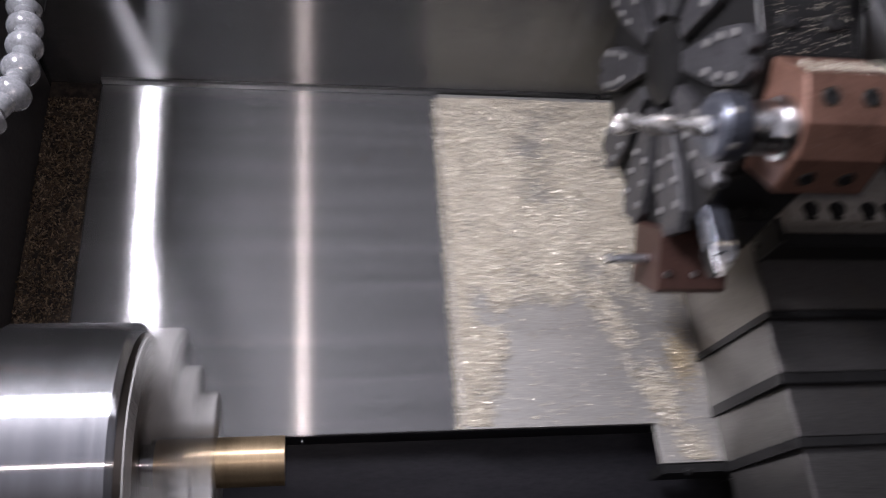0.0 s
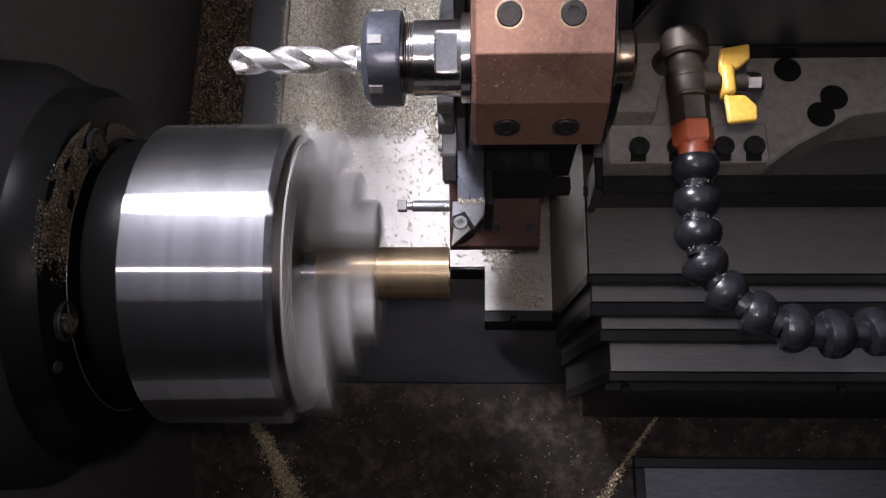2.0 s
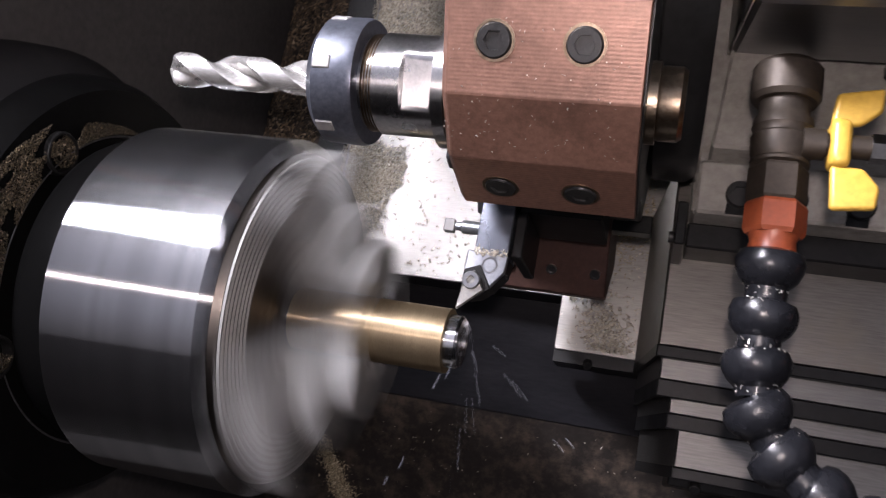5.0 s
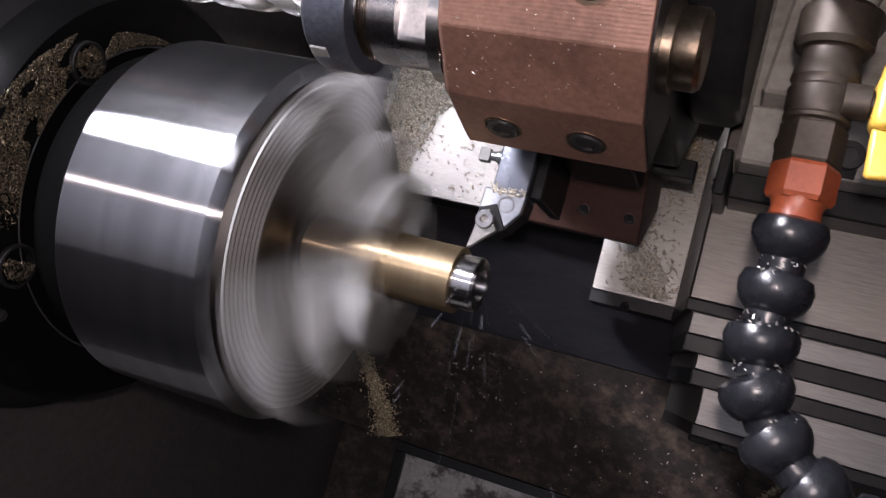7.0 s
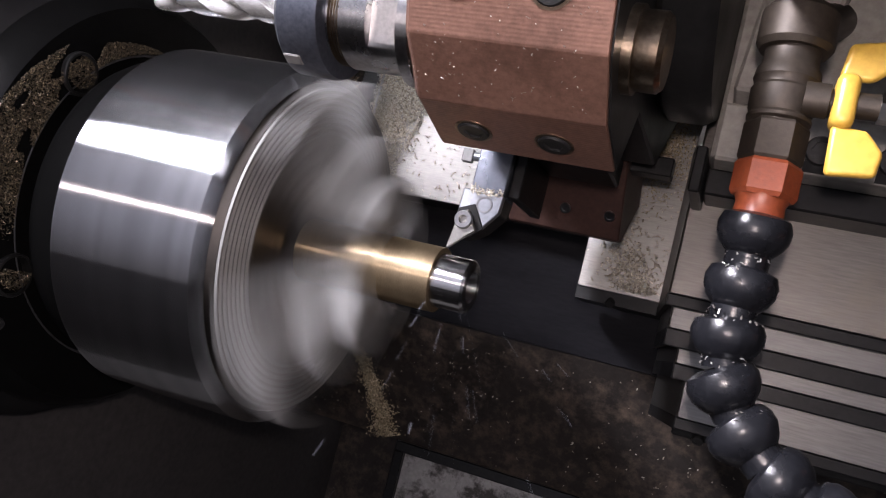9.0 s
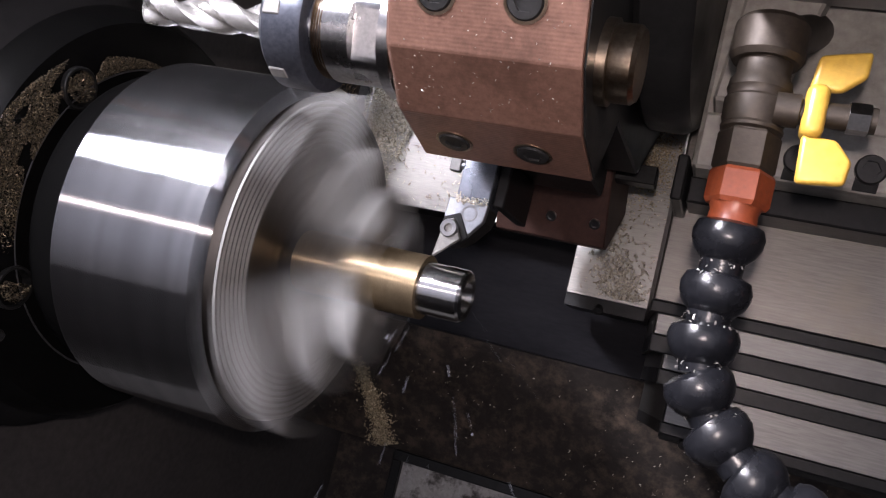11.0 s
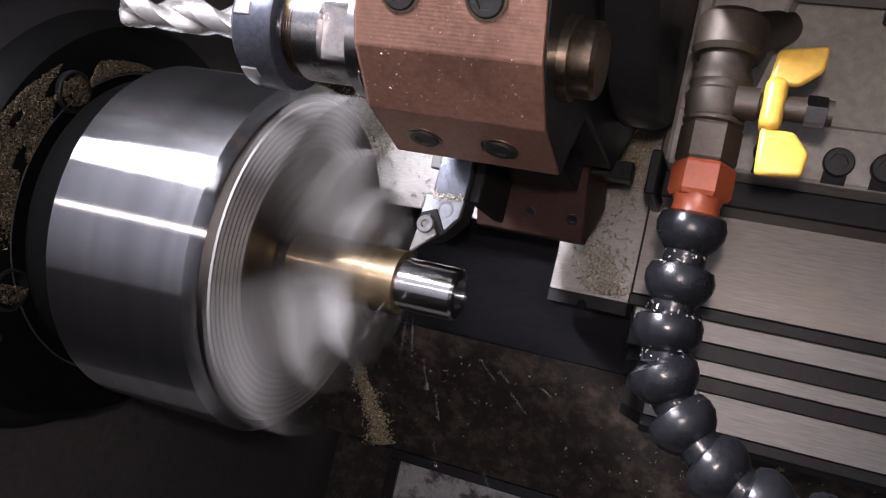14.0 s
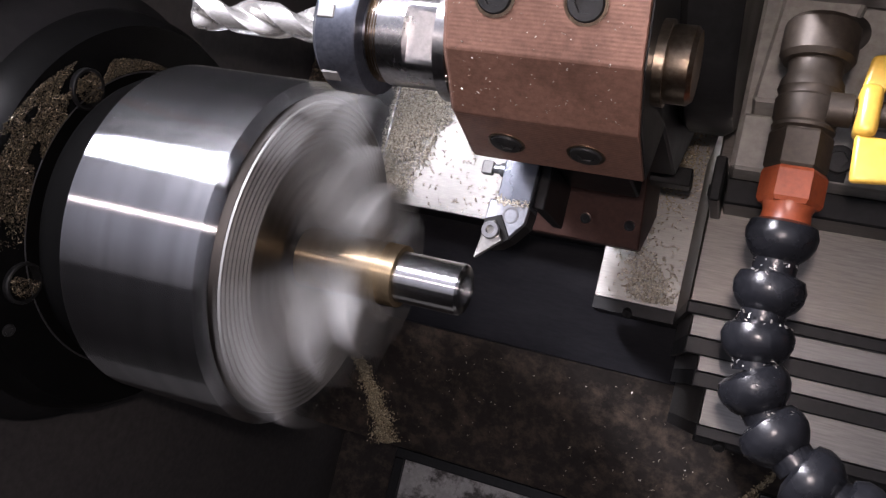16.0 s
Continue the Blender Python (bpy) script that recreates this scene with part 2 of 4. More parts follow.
# mostly near-black chips, a few of them bright golden
M_CHIP_NOSE = chip_material("dark_chips", [(0.0, (0.004, 0.003, 0.002)), (0.84, (0.016, 0.012, 0.008)), (1.0, (0.42, 0.34, 0.22))], 0.6, 0.35)
M_CHIP_GOLD = chip_material("golden_chips", [(0.0, (0.10, 0.075, 0.042)), (0.6, (0.34, 0.265, 0.155)), (1.0, (0.80, 0.70, 0.48))], 0.35, 0.4)
M_STEELCHIP = chip_material("steel_specks", [(0.0, (0.16, 0.14, 0.12)), (0.5, (0.3, 0.28, 0.25)), (1.0, (0.6, 0.58, 0.54))], 0.6, 0.35)

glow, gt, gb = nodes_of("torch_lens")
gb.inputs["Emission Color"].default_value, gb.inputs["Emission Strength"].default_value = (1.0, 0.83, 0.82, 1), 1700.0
led, lt, lb = nodes_of("lamp_lens")
lb.inputs["Emission Color"].default_value, lb.inputs["Emission Strength"].default_value = (0.86, 0.93, 1.0, 1), 6.0

# glow of an added lens that draws the thin upper highlight on the chuck
highlight_led, _, sb = nodes_of("chuck_highlight_led")
sb.inputs["Emission Color"].default_value, sb.inputs["Emission Strength"].default_value = (0.9, 0.93, 1.0, 1), 110.0

# ---- building helpers ----
def root(name, label, category, u=0, v=0, w=0, group="", kind=""):
    ob = new(name)
    ob.empty_display_size = 0.01
    ob.matrix_world = BED @ pose(u, v, w)
    return tagged(ob, label, category, group, kind)


def part(name, bm, mat, parent=None, label="", smooth=False):
    """One mesh object out of a bmesh, under a thing or a part."""
    me = bpy.data.meshes.new(name)
    bmesh.ops.recalc_face_normals(bm, faces=bm.faces)
    if smooth:
        for f in bm.faces:
            f.smooth = True
        for e in bm.edges:
            if len(e.link_faces) == 2 and e.calc_face_angle(0) > 0.6:
                e.smooth = False
    bm.to_mesh(me)
    bm.free()
    me.materials.append(mat)
    ob = new(name, me)
    if parent:
        ob.parent = parent
    if label:
        tagged(ob, label)
    return ob


def setting(name, bm, mat, label):
    ob = part(name, bm, mat, None, label)
    ob.matrix_world = BED.copy()
    tagged(ob, label, "machine setting", kind="structure")
    return ob


def bevelled(bm, width, segments=2):
    if width:
        bmesh.ops.bevel(bm, geom=[e for e in bm.edges if len(e.link_faces) == 2 and e.calc_face_angle(0) > 0.3], offset=width, segments=segments, profile=0.5, affect="EDGES", clamp_overlap=True)
    return bm


def box(u0, u1, v0, v1, w0, w1, bev=0.0008):
    bm = bmesh.new()
    bmesh.ops.create_cube(bm, size=1, matrix=Matrix.Translation(((u0 + u1) / 2, (v0 + v1) / 2, (w0 + w1) / 2)) @ Matrix.Diagonal((u1 - u0, v1 - v0, w1 - w0, 1)))
    return bevelled(bm, bev, 1)


def prism(points, a, b, axis="w", bev=0.0006):
    """A polygon extruded along an axis from a to b. Axis u: points are (v, w); axis w: (u, v); axis v: (u, w)."""
    def at(p, h):
        return {"u": (h, p[0], p[1]), "w": (p[0], p[1], h), "v": (p[0], h, p[1])}[axis]
    bm = bmesh.new()
    lo = [bm.verts.new(at(p, a)) for p in points]
    hi = [bm.verts.new(at(p, b)) for p in points]
    bm.faces.new(lo)
    bm.faces.new(hi)
    n = len(points)
    for i in range(n):
        bm.faces.new((lo[i], lo[(i + 1) % n], hi[(i + 1) % n], hi[i]))
    bmesh.ops.recalc_face_normals(bm, faces=bm.faces)
    return bevelled(bm, bev, 1)


AXES = {"u": Matrix.Rotation(radians(90), 4, "Y"), "v": Matrix.Rotation(radians(-90), 4, "X"), "w": Matrix.Identity(4)}


def lathe(profile, axis="u", at=(0, 0, 0), n=48, turn=None):
    """A solid of revolution: profile of (along, radius); the first and last are closed."""
    bm = bmesh.new()
    rings = []
    for h, r in profile:
        if r < 1e-6:
            rings.append([bm.verts.new((0, 0, h))])
        else:
            rings.append([bm.verts.new((r * math.cos(2 * math.pi * k / n), r * math.sin(2 * math.pi * k / n), h)) for k in range(n)])
    for a, b in zip(rings, rings[1:]):
        for k in range(n):
            j = (k + 1) % n
            if len(a) == 1 and len(b) == 1:
                continue
            if len(a) == 1:
                bm.faces.new((a[0], b[k], b[j]))
            elif len(b) == 1:
                bm.faces.new((a[k], a[j], b[0]))
            else:
                bm.faces.new((a[k], a[j], b[j], b[k]))
    for ring in (rings[0], rings[-1]):
        if len(ring) > 2 and rings[0] is not rings[-1] and profile[0] != profile[-1]:
            bm.faces.new(ring)
    bm.transform(Matrix.Translation(at) @ (turn if turn is not None else AXES[axis]))
    return bm


def join(*bms):
    out = bmesh.new()
    for b in bms:
        me = bpy.data.meshes.new("tmp")
        b.to_mesh(me)
        b.free()
        out.from_mesh(me)
        bpy.data.meshes.remove(me)
    return out


def facing(n):
    """The turn that brings +z to the direction n."""
    return Vector(n).to_track_quat("Z", "Y").to_matrix().to_4x4()


def cap_screw(parent, at, n, r, depth=0.004, name="cap_screw", label="black hex socket cap screw"):
    """A socket head: rim, hexagon well, rounded edge."""
    m = facing(n)
    bm = lathe([(-depth, 0), (-depth, r), (depth * 0.35, r), (depth * 0.5, r * 0.90), (depth * 0.5, r * 0.60), (depth * 0.37, r * 0.58), (depth * 0.37, 0)], "w", n=24)
    for vert in bm.verts:
        if 1e-6 < vert.co.xy.length < r * 0.7:
            a = math.atan2(vert.co.y, vert.co.x) % radians(60) - radians(30)
            vert.co.x *= 0.866 / math.cos(a)
            vert.co.y *= 0.866 / math.cos(a)
    bm.transform(Matrix.Translation(at) @ m)
    return part(name, bm, M_CAP, parent, label)


def sunk_ring(parent, at, n, r, name="counterbore"):
    m = facing(n)
    return part(name, lathe([(-0.004, r * 0.86), (0.0004, r * 0.86), (0.0004, r), (-0.004, r)], n=24, turn=m, at=at), M_OLD, parent)


def chips(name, places, normals, mat, size, parent=None, label="", seed=1, lift=0.0006):
    """Many small curled slivers in one mesh: each a strip of two bent quads."""
    rng = np.random.default_rng(seed)
    n = len(places)
    P = np.asarray(places, float)
    N = np.asarray(normals, float)
    if N.ndim == 1:
        N = np.tile(N, (n, 1))
    d = rng.normal(size=(n, 3))
    d -= (d * N).sum(1, keepdims=True) * N * rng.uniform(0.35, 1.0, (n, 1))
    d /= np.linalg.norm(d, axis=1, keepdims=True)
    s = np.cross(N, d) + rng.normal(size=(n, 3)) * 0.35
    s /= np.linalg.norm(s, axis=1, keepdims=True) + 1e-9
    up = np.cross(d, s)
    L = size * rng.uniform(0.5, 1.5, (n, 1)) * np.where(rng.random((n, 1)) < 0.12, 1.9, 1.0)
    Wd = size * rng.uniform(0.25, 0.6, (n, 1))
    c = P + N * (lift + rng.uniform(0, 1, (n, 1)) * lift)
    rows = []
    for a, h in ((-0.5, 0.0), (0.0, 0.3), (0.5, -0.05)):
        mid = c + d * L * a + up * L * h
        rows += [mid - s * Wd / 2, mid + s * Wd / 2]
    verts = np.stack(rows, 1).reshape(-1, 3)
    base = np.arange(n)[:, None] * 6
    faces = np.concatenate([base + [0, 2, 3, 1], base + [2, 4, 5, 3]])
    me = bpy.data.meshes.new(name)
    me.from_pydata(verts.tolist(), [], faces.tolist())
    me.materials.append(mat)
    ob = new(name, me)
    if parent:
        ob.parent = parent
        tagged(ob, label, kind="stuff")
    else:
        ob.matrix_world = BED.copy()
        tagged(ob, label, "metal chips", kind="stuff")
    return ob


# ---- the machine's fixed inside ----
SHEET_W = -0.212
setting("way_cover_sheet", box(-0.195, 0.62, 0.067, 0.44, SHEET_W - 0.004, SHEET_W, 0.0006), M_SHEET, "long brushed stainless way cover sheet, lightly scratched")
setting("wall_back", join(box(-0.6, 0.9, 0.441, 0.46, -0.6, 0.40, 0), box(-0.6, 0.9, 0.4602, 0.62, 0.38, 0.40, 0), box(-0.6, 0.9, 0.6202, 0.64, 0.38, 0.78, 0)), M_SHEET, "brushed steel back wall of the machine")
setting("wall_headstock", join(box(-0.6, -0.246, -0.6, 0.44, -0.6, 0.30, 0.004)), M_HEAD, "dark painted headstock wall with oil stains")
# out of view; its dark colour keeps lamp light from bouncing onto chuck and covers
setting("wall_tailstock", box(0.75, 0.77, -0.9, 0.44, -0.6, 0.75, 0), M_CAST, "unseen end wall of the machine, dark to cut bounced light")
setting("trough", box(-0.245, -0.196, -0.02, 0.44, -0.23, -0.2145, 0), M_PANEL, "chip covered trough beside the headstock")
setting("bed_front", prism([(0.0665, -0.216), (0.0665, -0.245), (-0.018, -0.2815), (-0.020, -0.286), (-0.018, -0.32), (0.3, -0.32), (0.3, -0.217)], -0.245, 0.74, "u", 0), M_BED, "black bed front below the way cover")
setting("chute_panel", prism([(-0.0178, -0.2832), (-0.128, -0.341), (-0.128, -0.40), (-0.019, -0.36)], -0.245, 0.74, "u", 0), M_PANEL, "oily dark chute panel with brown residue")
setting("floor", box(-0.6, 0.9, -0.95, -0.129, -0.62, -0.46, 0), M_PANEL, "dark bottom of the chip tray")
setting("trim", box(-0.195, 0.62, 0.4375, 0.4408, SHEET_W + 0.0003, -0.2035, 0.0006), M_STEEL, "bright folded edge along the back wall")
# unseen panel, added so that the chuck's lower half reflects dark
setting("added_front_panel", prism([(0.707 * (-0.66 + a), 0.707 * (a + 0.66)) for a in (-0.8, 0.12)] + [(0.707 * (-0.70 + a), 0.707 * (a + 0.70)) for a in (0.12, -0.8)], -0.6, 0.9, "u", 0), M_CAST, "unseen dark panel below the open door, added to darken reflections")
setting("roof", box(-0.6, 0.9, 0.36, 0.62, 0.80, 0.82, 0), M_WALL, "painted roof edge over the lamp")

# chip screens below the chute: a dark lip round a stained pale sheet
def chip_screen(u0, u1, v0, v1, w, mat, label):
    s = root("chip_screen", label, "screen", group="chip screens")
    t = 0.009
    part("rim", box(u0, u1, v1 - t, v1, w, w + 0.008), M_BLACK, s)
    part("rim", box(u0, u0 + t, v0, v1 - t, w, w + 0.008), M_BLACK, s)
    part("rim", box(u1 - t, u1, v0, v1 - t, w, w + 0.008), M_BLACK, s)
    part("sheet", box(u0 + t, u1 - t, v0, v1 - t, w, w + 0.002, 0), mat, s)
    return s


chip_screen(-0.142, 0.075, -0.30, -0.129, -0.352, M_WHITE, "stained pale chip screen in a black lip")
chip_screen(0.155, 0.50, -0.30, -0.080, -0.3130, M_COWL, "dull grey chip screen in a black lip")

# machine lamp under the roof
lamp = root("machine_lamp", "white LED strip lamp in a grey housing", "lamp")
lamp.matrix_world = lamp_light.matrix_world @ pose(0, 0, 0.012)
part("housing", box(-0.045, 0.045, -0.235, 0.17, 0.0, 0.03, 0.004), M_WALL, lamp)
# unseen extra lens beyond the lamp's end, added for the chuck's thin highlight
part("added_lens", box(-0.03, 0.03, -0.222, -0.196, -0.004, -0.0005, 0.001), highlight_led, lamp)
part("lens", box(-0.03, 0.03, -0.15, 0.15, -0.004, -0.0005, 0.001), led, lamp)

# ---- spindle nose ----
nose = root("spindle_nose", "black spindle nose ring packed with brass chips", "spindle")
part("cover_ring", lathe([(-0.246, 0), (-0.246, 0.122), (-0.226, 0.120), (-0.214, 0.112), (-0.206, 0.104), (-0.204, 0.09), (-0.204, 0)], n=72), M_CAST, nose, smooth=True)
part("flange", lathe([(-0.2035, 0), (-0.2035, 0.108), (-0.196, 0.1065), (-0.187, 0.101), (-0.1845, 0.0788), (-0.1852, 0.0780), (-0.1885, 0.0775), (-0.1885, 0.0)], n=96), M_GLOSS, nose, smooth=True)
part("rim", lathe([(-0.1846, 0.0779), (-0.1842, 0.0782), (-0.1842, 0.0787), (-0.1846, 0.0789), (-0.1846, 0.0779)], n=96), M_TURRET, nose, "thin worn bright rim", True)
for ang in (38, -33):
    a = radians(ang)
    lug = lathe([(-0.2, 0.0085), (-0.2, 0.0100), (-0.1835, 0.0100), (-0.1830, 0.0096), (-0.1830, 0.0085), (-0.2, 0.0085)], n=28)
    lug.transform(Matrix.Translation((0, 0.0815 * math.sin(a), 0.0815 * math.cos(a))))
    part("bolt_pocket", lug, M_BLACK, nose, smooth=True)

cap_screw(nose, (-0.1870, -0.0665, 0.0670), (0.9, -0.3, 0.3), 0.0030, 0.004, "screw", "small bright worn screw")

# ---- three-jaw chuck ----
chuck = root("lathe_chuck", "ground steel three-jaw chuck spinning on the spindle", "chuck")
UK, UF, RC = -0.158, -0.084, 0.085
part("adapter_plate", lathe([(-0.1795, 0), (-0.1795, 0.0755), (-0.176, 0.077), (-0.162, 0.077), (UK - 0.0005, 0.0765), (UK - 0.0005, 0)], n=96), M_GLOSS, chuck, "black adapter plate", True)
part("body", lathe([(UK, 0.0165), (UK, RC - 0.001), (UK + 0.001, RC), (UF - 0.0025, RC), (UF, RC - 0.003), (UF + 0.0005, RC - 0.006), (UF + 0.0005, 0.0165), (UK, 0.0165)], n=128), M_CHUCK, chuck, smooth=True)
part("face_ring", lathe([(UF + 0.0006, 0.079), (UF + 0.004, 0.0775), (UF + 0.004, 0.05), (UF + 0.0035, 0.03), (UF + 0.0006, 0.03)], n=96), M_CHUCK_FACE, chuck, "worn face ring", True)
for j in range(8):
    r = 0.0555 + 0.0029 * j
    part("ridge", lathe([(UF + 0.0041, r), (UF + 0.0052, r + 0.0003), (UF + 0.0052, r + 0.0012), (UF + 0.0041, r + 0.0015), (UF + 0.0041, r)], n=96), M_JAW, chuck, smooth=True)
for k in range(3):
    turn = Matrix.Rotation(radians(120 * k), 4, "X")
    prof = [(UF + 0.0042, 0.0205), (-0.0395, 0.0205), (-0.0395, 0.040), (-0.050, 0.040), (-0.050, 0.057), (-0.0605, 0.057), (-0.0605, 0.0805), (UF + 0.0042, 0.0805)]
    body = prism(prof, -0.0155, 0.0155, "w", 0.0008)
    body.transform(turn)
    jaw = part("jaw", body, M_JAW, chuck, "stepped pale steel jaw")
    grip = prism([(-0.0155, 0.0203), (0.0155, 0.0203), (0.004, 0.0153), (-0.004, 0.0153)], UF + 0.0045, -0.0397, "u", 0.0003)
    grip.transform(turn @ Matrix(((1, 0, 0, 0), (0, 0, 1, 0), (0, -1, 0, 0), (0, 0, 0, 1))))
    part("grip", grip, M_JAW, jaw)
    rack = []
    for j in range(7):
        r0 = 0.0245 + j * 0.0075
        rack.append(box(UF + 0.0042, UF + 0.0062, r0, r0 + 0.0028, -0.0185, 0.0185, 0))
    rk = join(*rack)
    rk.transform(turn)
    part("serration", rk, M_CHUCK_FACE, jaw)["kind"] = "stuff"
    sc = lathe([(-0.0602, 0), (-0.0602, 0.0075), (-0.0575, 0.0075), (-0.0575, 0.0045), (-0.0602, 0.004)], n=16)
    sc.transform(turn @ Matrix.Translation((0, 0.068, 0)))
    part("jaw_screw", sc, M_CAP, jaw)

# bar stock: the turned core, and the uncut skin that shortens as the tool runs along it
bar = root("bar_stock", "turned bright steel bar with a bored end", "workpiece")
part("core", lathe([(-0.12, 0), (-0.12, 0.0122), (-0.0014, 0.0122), (-0.0002, 0.0112), (-0.0002, 0.0072), (-0.022, 0.0068), (-0.022, 0)], n=64), M_CUT, bar, smooth=True)
skin = root("bar_skin", "brassy brown uncut skin of the bar", "workpiece")
part("sleeve", lathe([(-0.075, 0.0123), (-0.075, 0.0149), (-0.0001, 0.0149), (0.0, 0.0147), (0.0, 0.0123), (-0.075, 0.0123)], n=64), M_SKIN, skin, smooth=True)

# ---- saddle: covers that travel along the spindle ----
saddle = root("way_cover", "dull steel sliding way cover strewn with brass chips", "machine cover")
part("plate", prism([(-0.158, 0.066), (0.0225, 0.066), (0.0225, 0.0287), (0.086, 0.0287), (0.086, 0.436), (-0.158, 0.436)], -0.2105, -0.206, "w", 0.0006), M_COVER, saddle)
part("lip", box(-0.158, 0.0215, 0.0655, 0.0675, -0.2057, -0.2040, 0.0003), M_COVER, saddle)
part("lip", box(0.0235, 0.083, 0.0285, 0.0305, -0.2057, -0.2040, 0.0003), M_COVER, saddle)
part("edge_fold", box(-0.1592, -0.1581, 0.0665, 0.4355, -0.2100, -0.2042, 0.0003), M_STEEL, saddle, "bright folded edge")
part("wiper", box(0.0225, 0.40, 0.020, 0.0283, -0.24, -0.2065, 0), M_RUBBER, saddle)
cap_screw(saddle, (0.0465, 0.0205, -0.2060), (0, -0.6, 0.8), 0.0032, 0.003, "stud", "small worn screw")

base = root("cross_slide_base", "black cross slide base with rubber wiped flanks", "machine cover")
part("core", box(0.104, 0.56, -0.033, 0.43, -0.235, -0.130, 0.001), M_RUBBER, base)
part("apron", prism([(-0.033, -0.132), (-0.047, -0.136), (-0.05, -0.26), (0.02, -0.26), (0.02, -0.132)], 0.1055, 0.56, "u", 0.001), M_RUBBER, base)
for u in (0.1202, 0.27, 0.42):
    cap_screw(base, (u, -0.0462, -0.1325), (0, -0.7, 0.7), 0.0032, 0.003, "stud", "small worn screw")

cover = root("telescopic_cover", "satin steel telescopic cover with black rubber wipers", "machine cover")
LEAVES = []
for k, (u0, vlo, wtop, vtop) in enumerate(((0.0920, 0.0255, -0.0885, 0.13), (0.0945, 0.0085, -0.0985, 0.10), (0.1015, -0.0085, -0.1075, 0.09), (0.1078, -0.0362, -0.1165, 0.08))):
    shell = part("leaf", join(box(u0, 0.56, vlo, vtop, wtop - 0.0015, wtop, 0.0003), prism([(0.0775 + 0.003 * k, -0.2045), (0.0787 + 0.003 * k, -0.2045), (u0, wtop - 0.001), (u0 - 0.0008, wtop)], vlo, vtop, "v", 0)), M_LEAF_LOW if k else M_LEAF, cover)
    low = (0.0065, 0.0095, 0.0085, 0.0065)[k]
    part("wiper", box(u0 - 0.001, 0.56, vlo - low, vlo - 0.0002, wtop - 0.008, wtop - 0.0008, 0.0006), M_RUBBER, shell)
    part("side_wiper", prism([(0.0772 + 0.003 * k, -0.2045), (0.0795 + 0.003 * k, -0.2045), (u0 + 0.0012, wtop - 0.002), (u0 - 0.0012, wtop - 0.0008)], vlo - low, vlo - 0.0002, "v", 0), M_RUBBER, shell)
    LEAVES.append(shell)

# ---- turret and slide ----
VC, AP = 0.2136, 0.135
STATION = 36.0
turret = root("tool_turret", "black ten-sided tool turret dusted with chips", "turret")
deca = [(VC - AP / math.cos(radians(18)) * math.cos(radians(18 + 36 * k)), AP / math.cos(radians(18)) * math.sin(radians(18 + 36 * k))) for k in range(10)]
part("drum", prism(deca, 0.010, 0.0755, "u", 0.001), M_BLACK, turret)
part("face_plate", prism([(VC - 0.137 * math.cos(radians(18 + 36 * k)) / math.cos(radians(18)), 0.137 * math.sin(radians(18 + 36 * k)) / math.cos(radians(18))) for k in range(10)], 0.0035, 0.0098, "u", 0.001), M_BLACK, turret, "black scratched face plate")
part("hub", lathe([(-0.006, 0), (-0.006, 0.030), (-0.004, 0.034), (0.003, 0.036), (0.003, 0)], at=(0, VC, 0), n=40), M_BLACK, turret, smooth=True)
part("rear_flange", lathe([(0.076, 0), (0.076, 0.117), (0.079, 0.120), (0.094, 0.120), (0.0985, 0.117), (0.0985, 0)], at=(0, VC, 0), n=72), M_BLACK, turret, smooth=True)
for k in range(10):
    a = radians(36 * k + 18)
    wedge = prism([(-0.007, 0.040), (0.007, 0.040), (0.021, 0.100), (0.021, 0.130), (0.012, 0.146), (0.004, 0.146), (0.0, 0.138), (-0.004, 0.146), (-0.012, 0.146), (-0.021, 0.130), (-0.021, 0.100)], -0.0062, 0.0032, "u", 0.0008)
    face = Matrix.Translation((0, VC, 0)) @ Matrix(((1, 0, 0, 0), (0, math.sin(a), -math.cos(a), 0), (0, math.cos(a), math.sin(a), 0), (0, 0, 0, 1)))
    wedge.transform(face)
    wd = part("clamp_wedge", wedge, M_TURRET, turret, "worn grey clamp wedge")
    for r, o in ((0.084, 0.0105), (0.104, 0.0140), (0.124, 0.0150)):
        for side in (-1, 1):
            cap_screw(wd, face @ Vector((-0.0066, o * side, r)), (-1, 0, 0), 0.0034, 0.004, "cap_screw", "bright socket screw").data.materials[0] = M_JAW
for k in (1, 2, 3, 4, 0, 9):
    a = radians(36 * k)
    n = Vector((0, -math.cos(a), math.sin(a)))
    s = Vector((0, math.sin(a), math.cos(a)))
    if k in (2, 3, 4):
        for u, q in ((0.024, 0.02), (0.060, 0.02), (0.024, -0.02), (0.060, -0.02)):
            cap_screw(turret, Vector((u, VC, 0)) + n * (AP + 0.001) + s * q, n, 0.0062, 0.006)

# drill holder: a brown block across a station, its profile in (tangent, radial) about the drill's axis
def station_frame(k, v, w):
    a = radians(36 * k)
    n = Vector((0, -math.cos(a), math.sin(a)))
    s = Vector((0, math.sin(a), math.cos(a)))
    return Matrix(((1, 0, 0, 0), (0, s.y, n.y, v), (0, s.z, n.z, w), (0, 0, 0, 1)))


DR_V, DR_W = 0.0785, 0.1020
F1 = station_frame(1, DR_V, DR_W)
holder = root("drill_holder", "brown steel tool block with four socket screws", "tool holder")
QT = 0.0225
prof = [(-0.042, -0.034), (0.040, -0.034), (0.0405, QT - 0.0128), (0.0115, QT), (-0.0135, QT), (-0.0425, QT - 0.0128)]
blk = prism(prof, 0.0125, 0.0779, "u", 0)
bmesh.ops.bevel(blk, geom=[e for e in blk.edges if all(v.co.x < 0.013 for v in e.verts)], offset=0.0022, segments=1, affect="EDGES")
bevelled(blk, 0.0004, 1)
blk.transform(F1)
part("block", blk, M_BLOCK, holder)
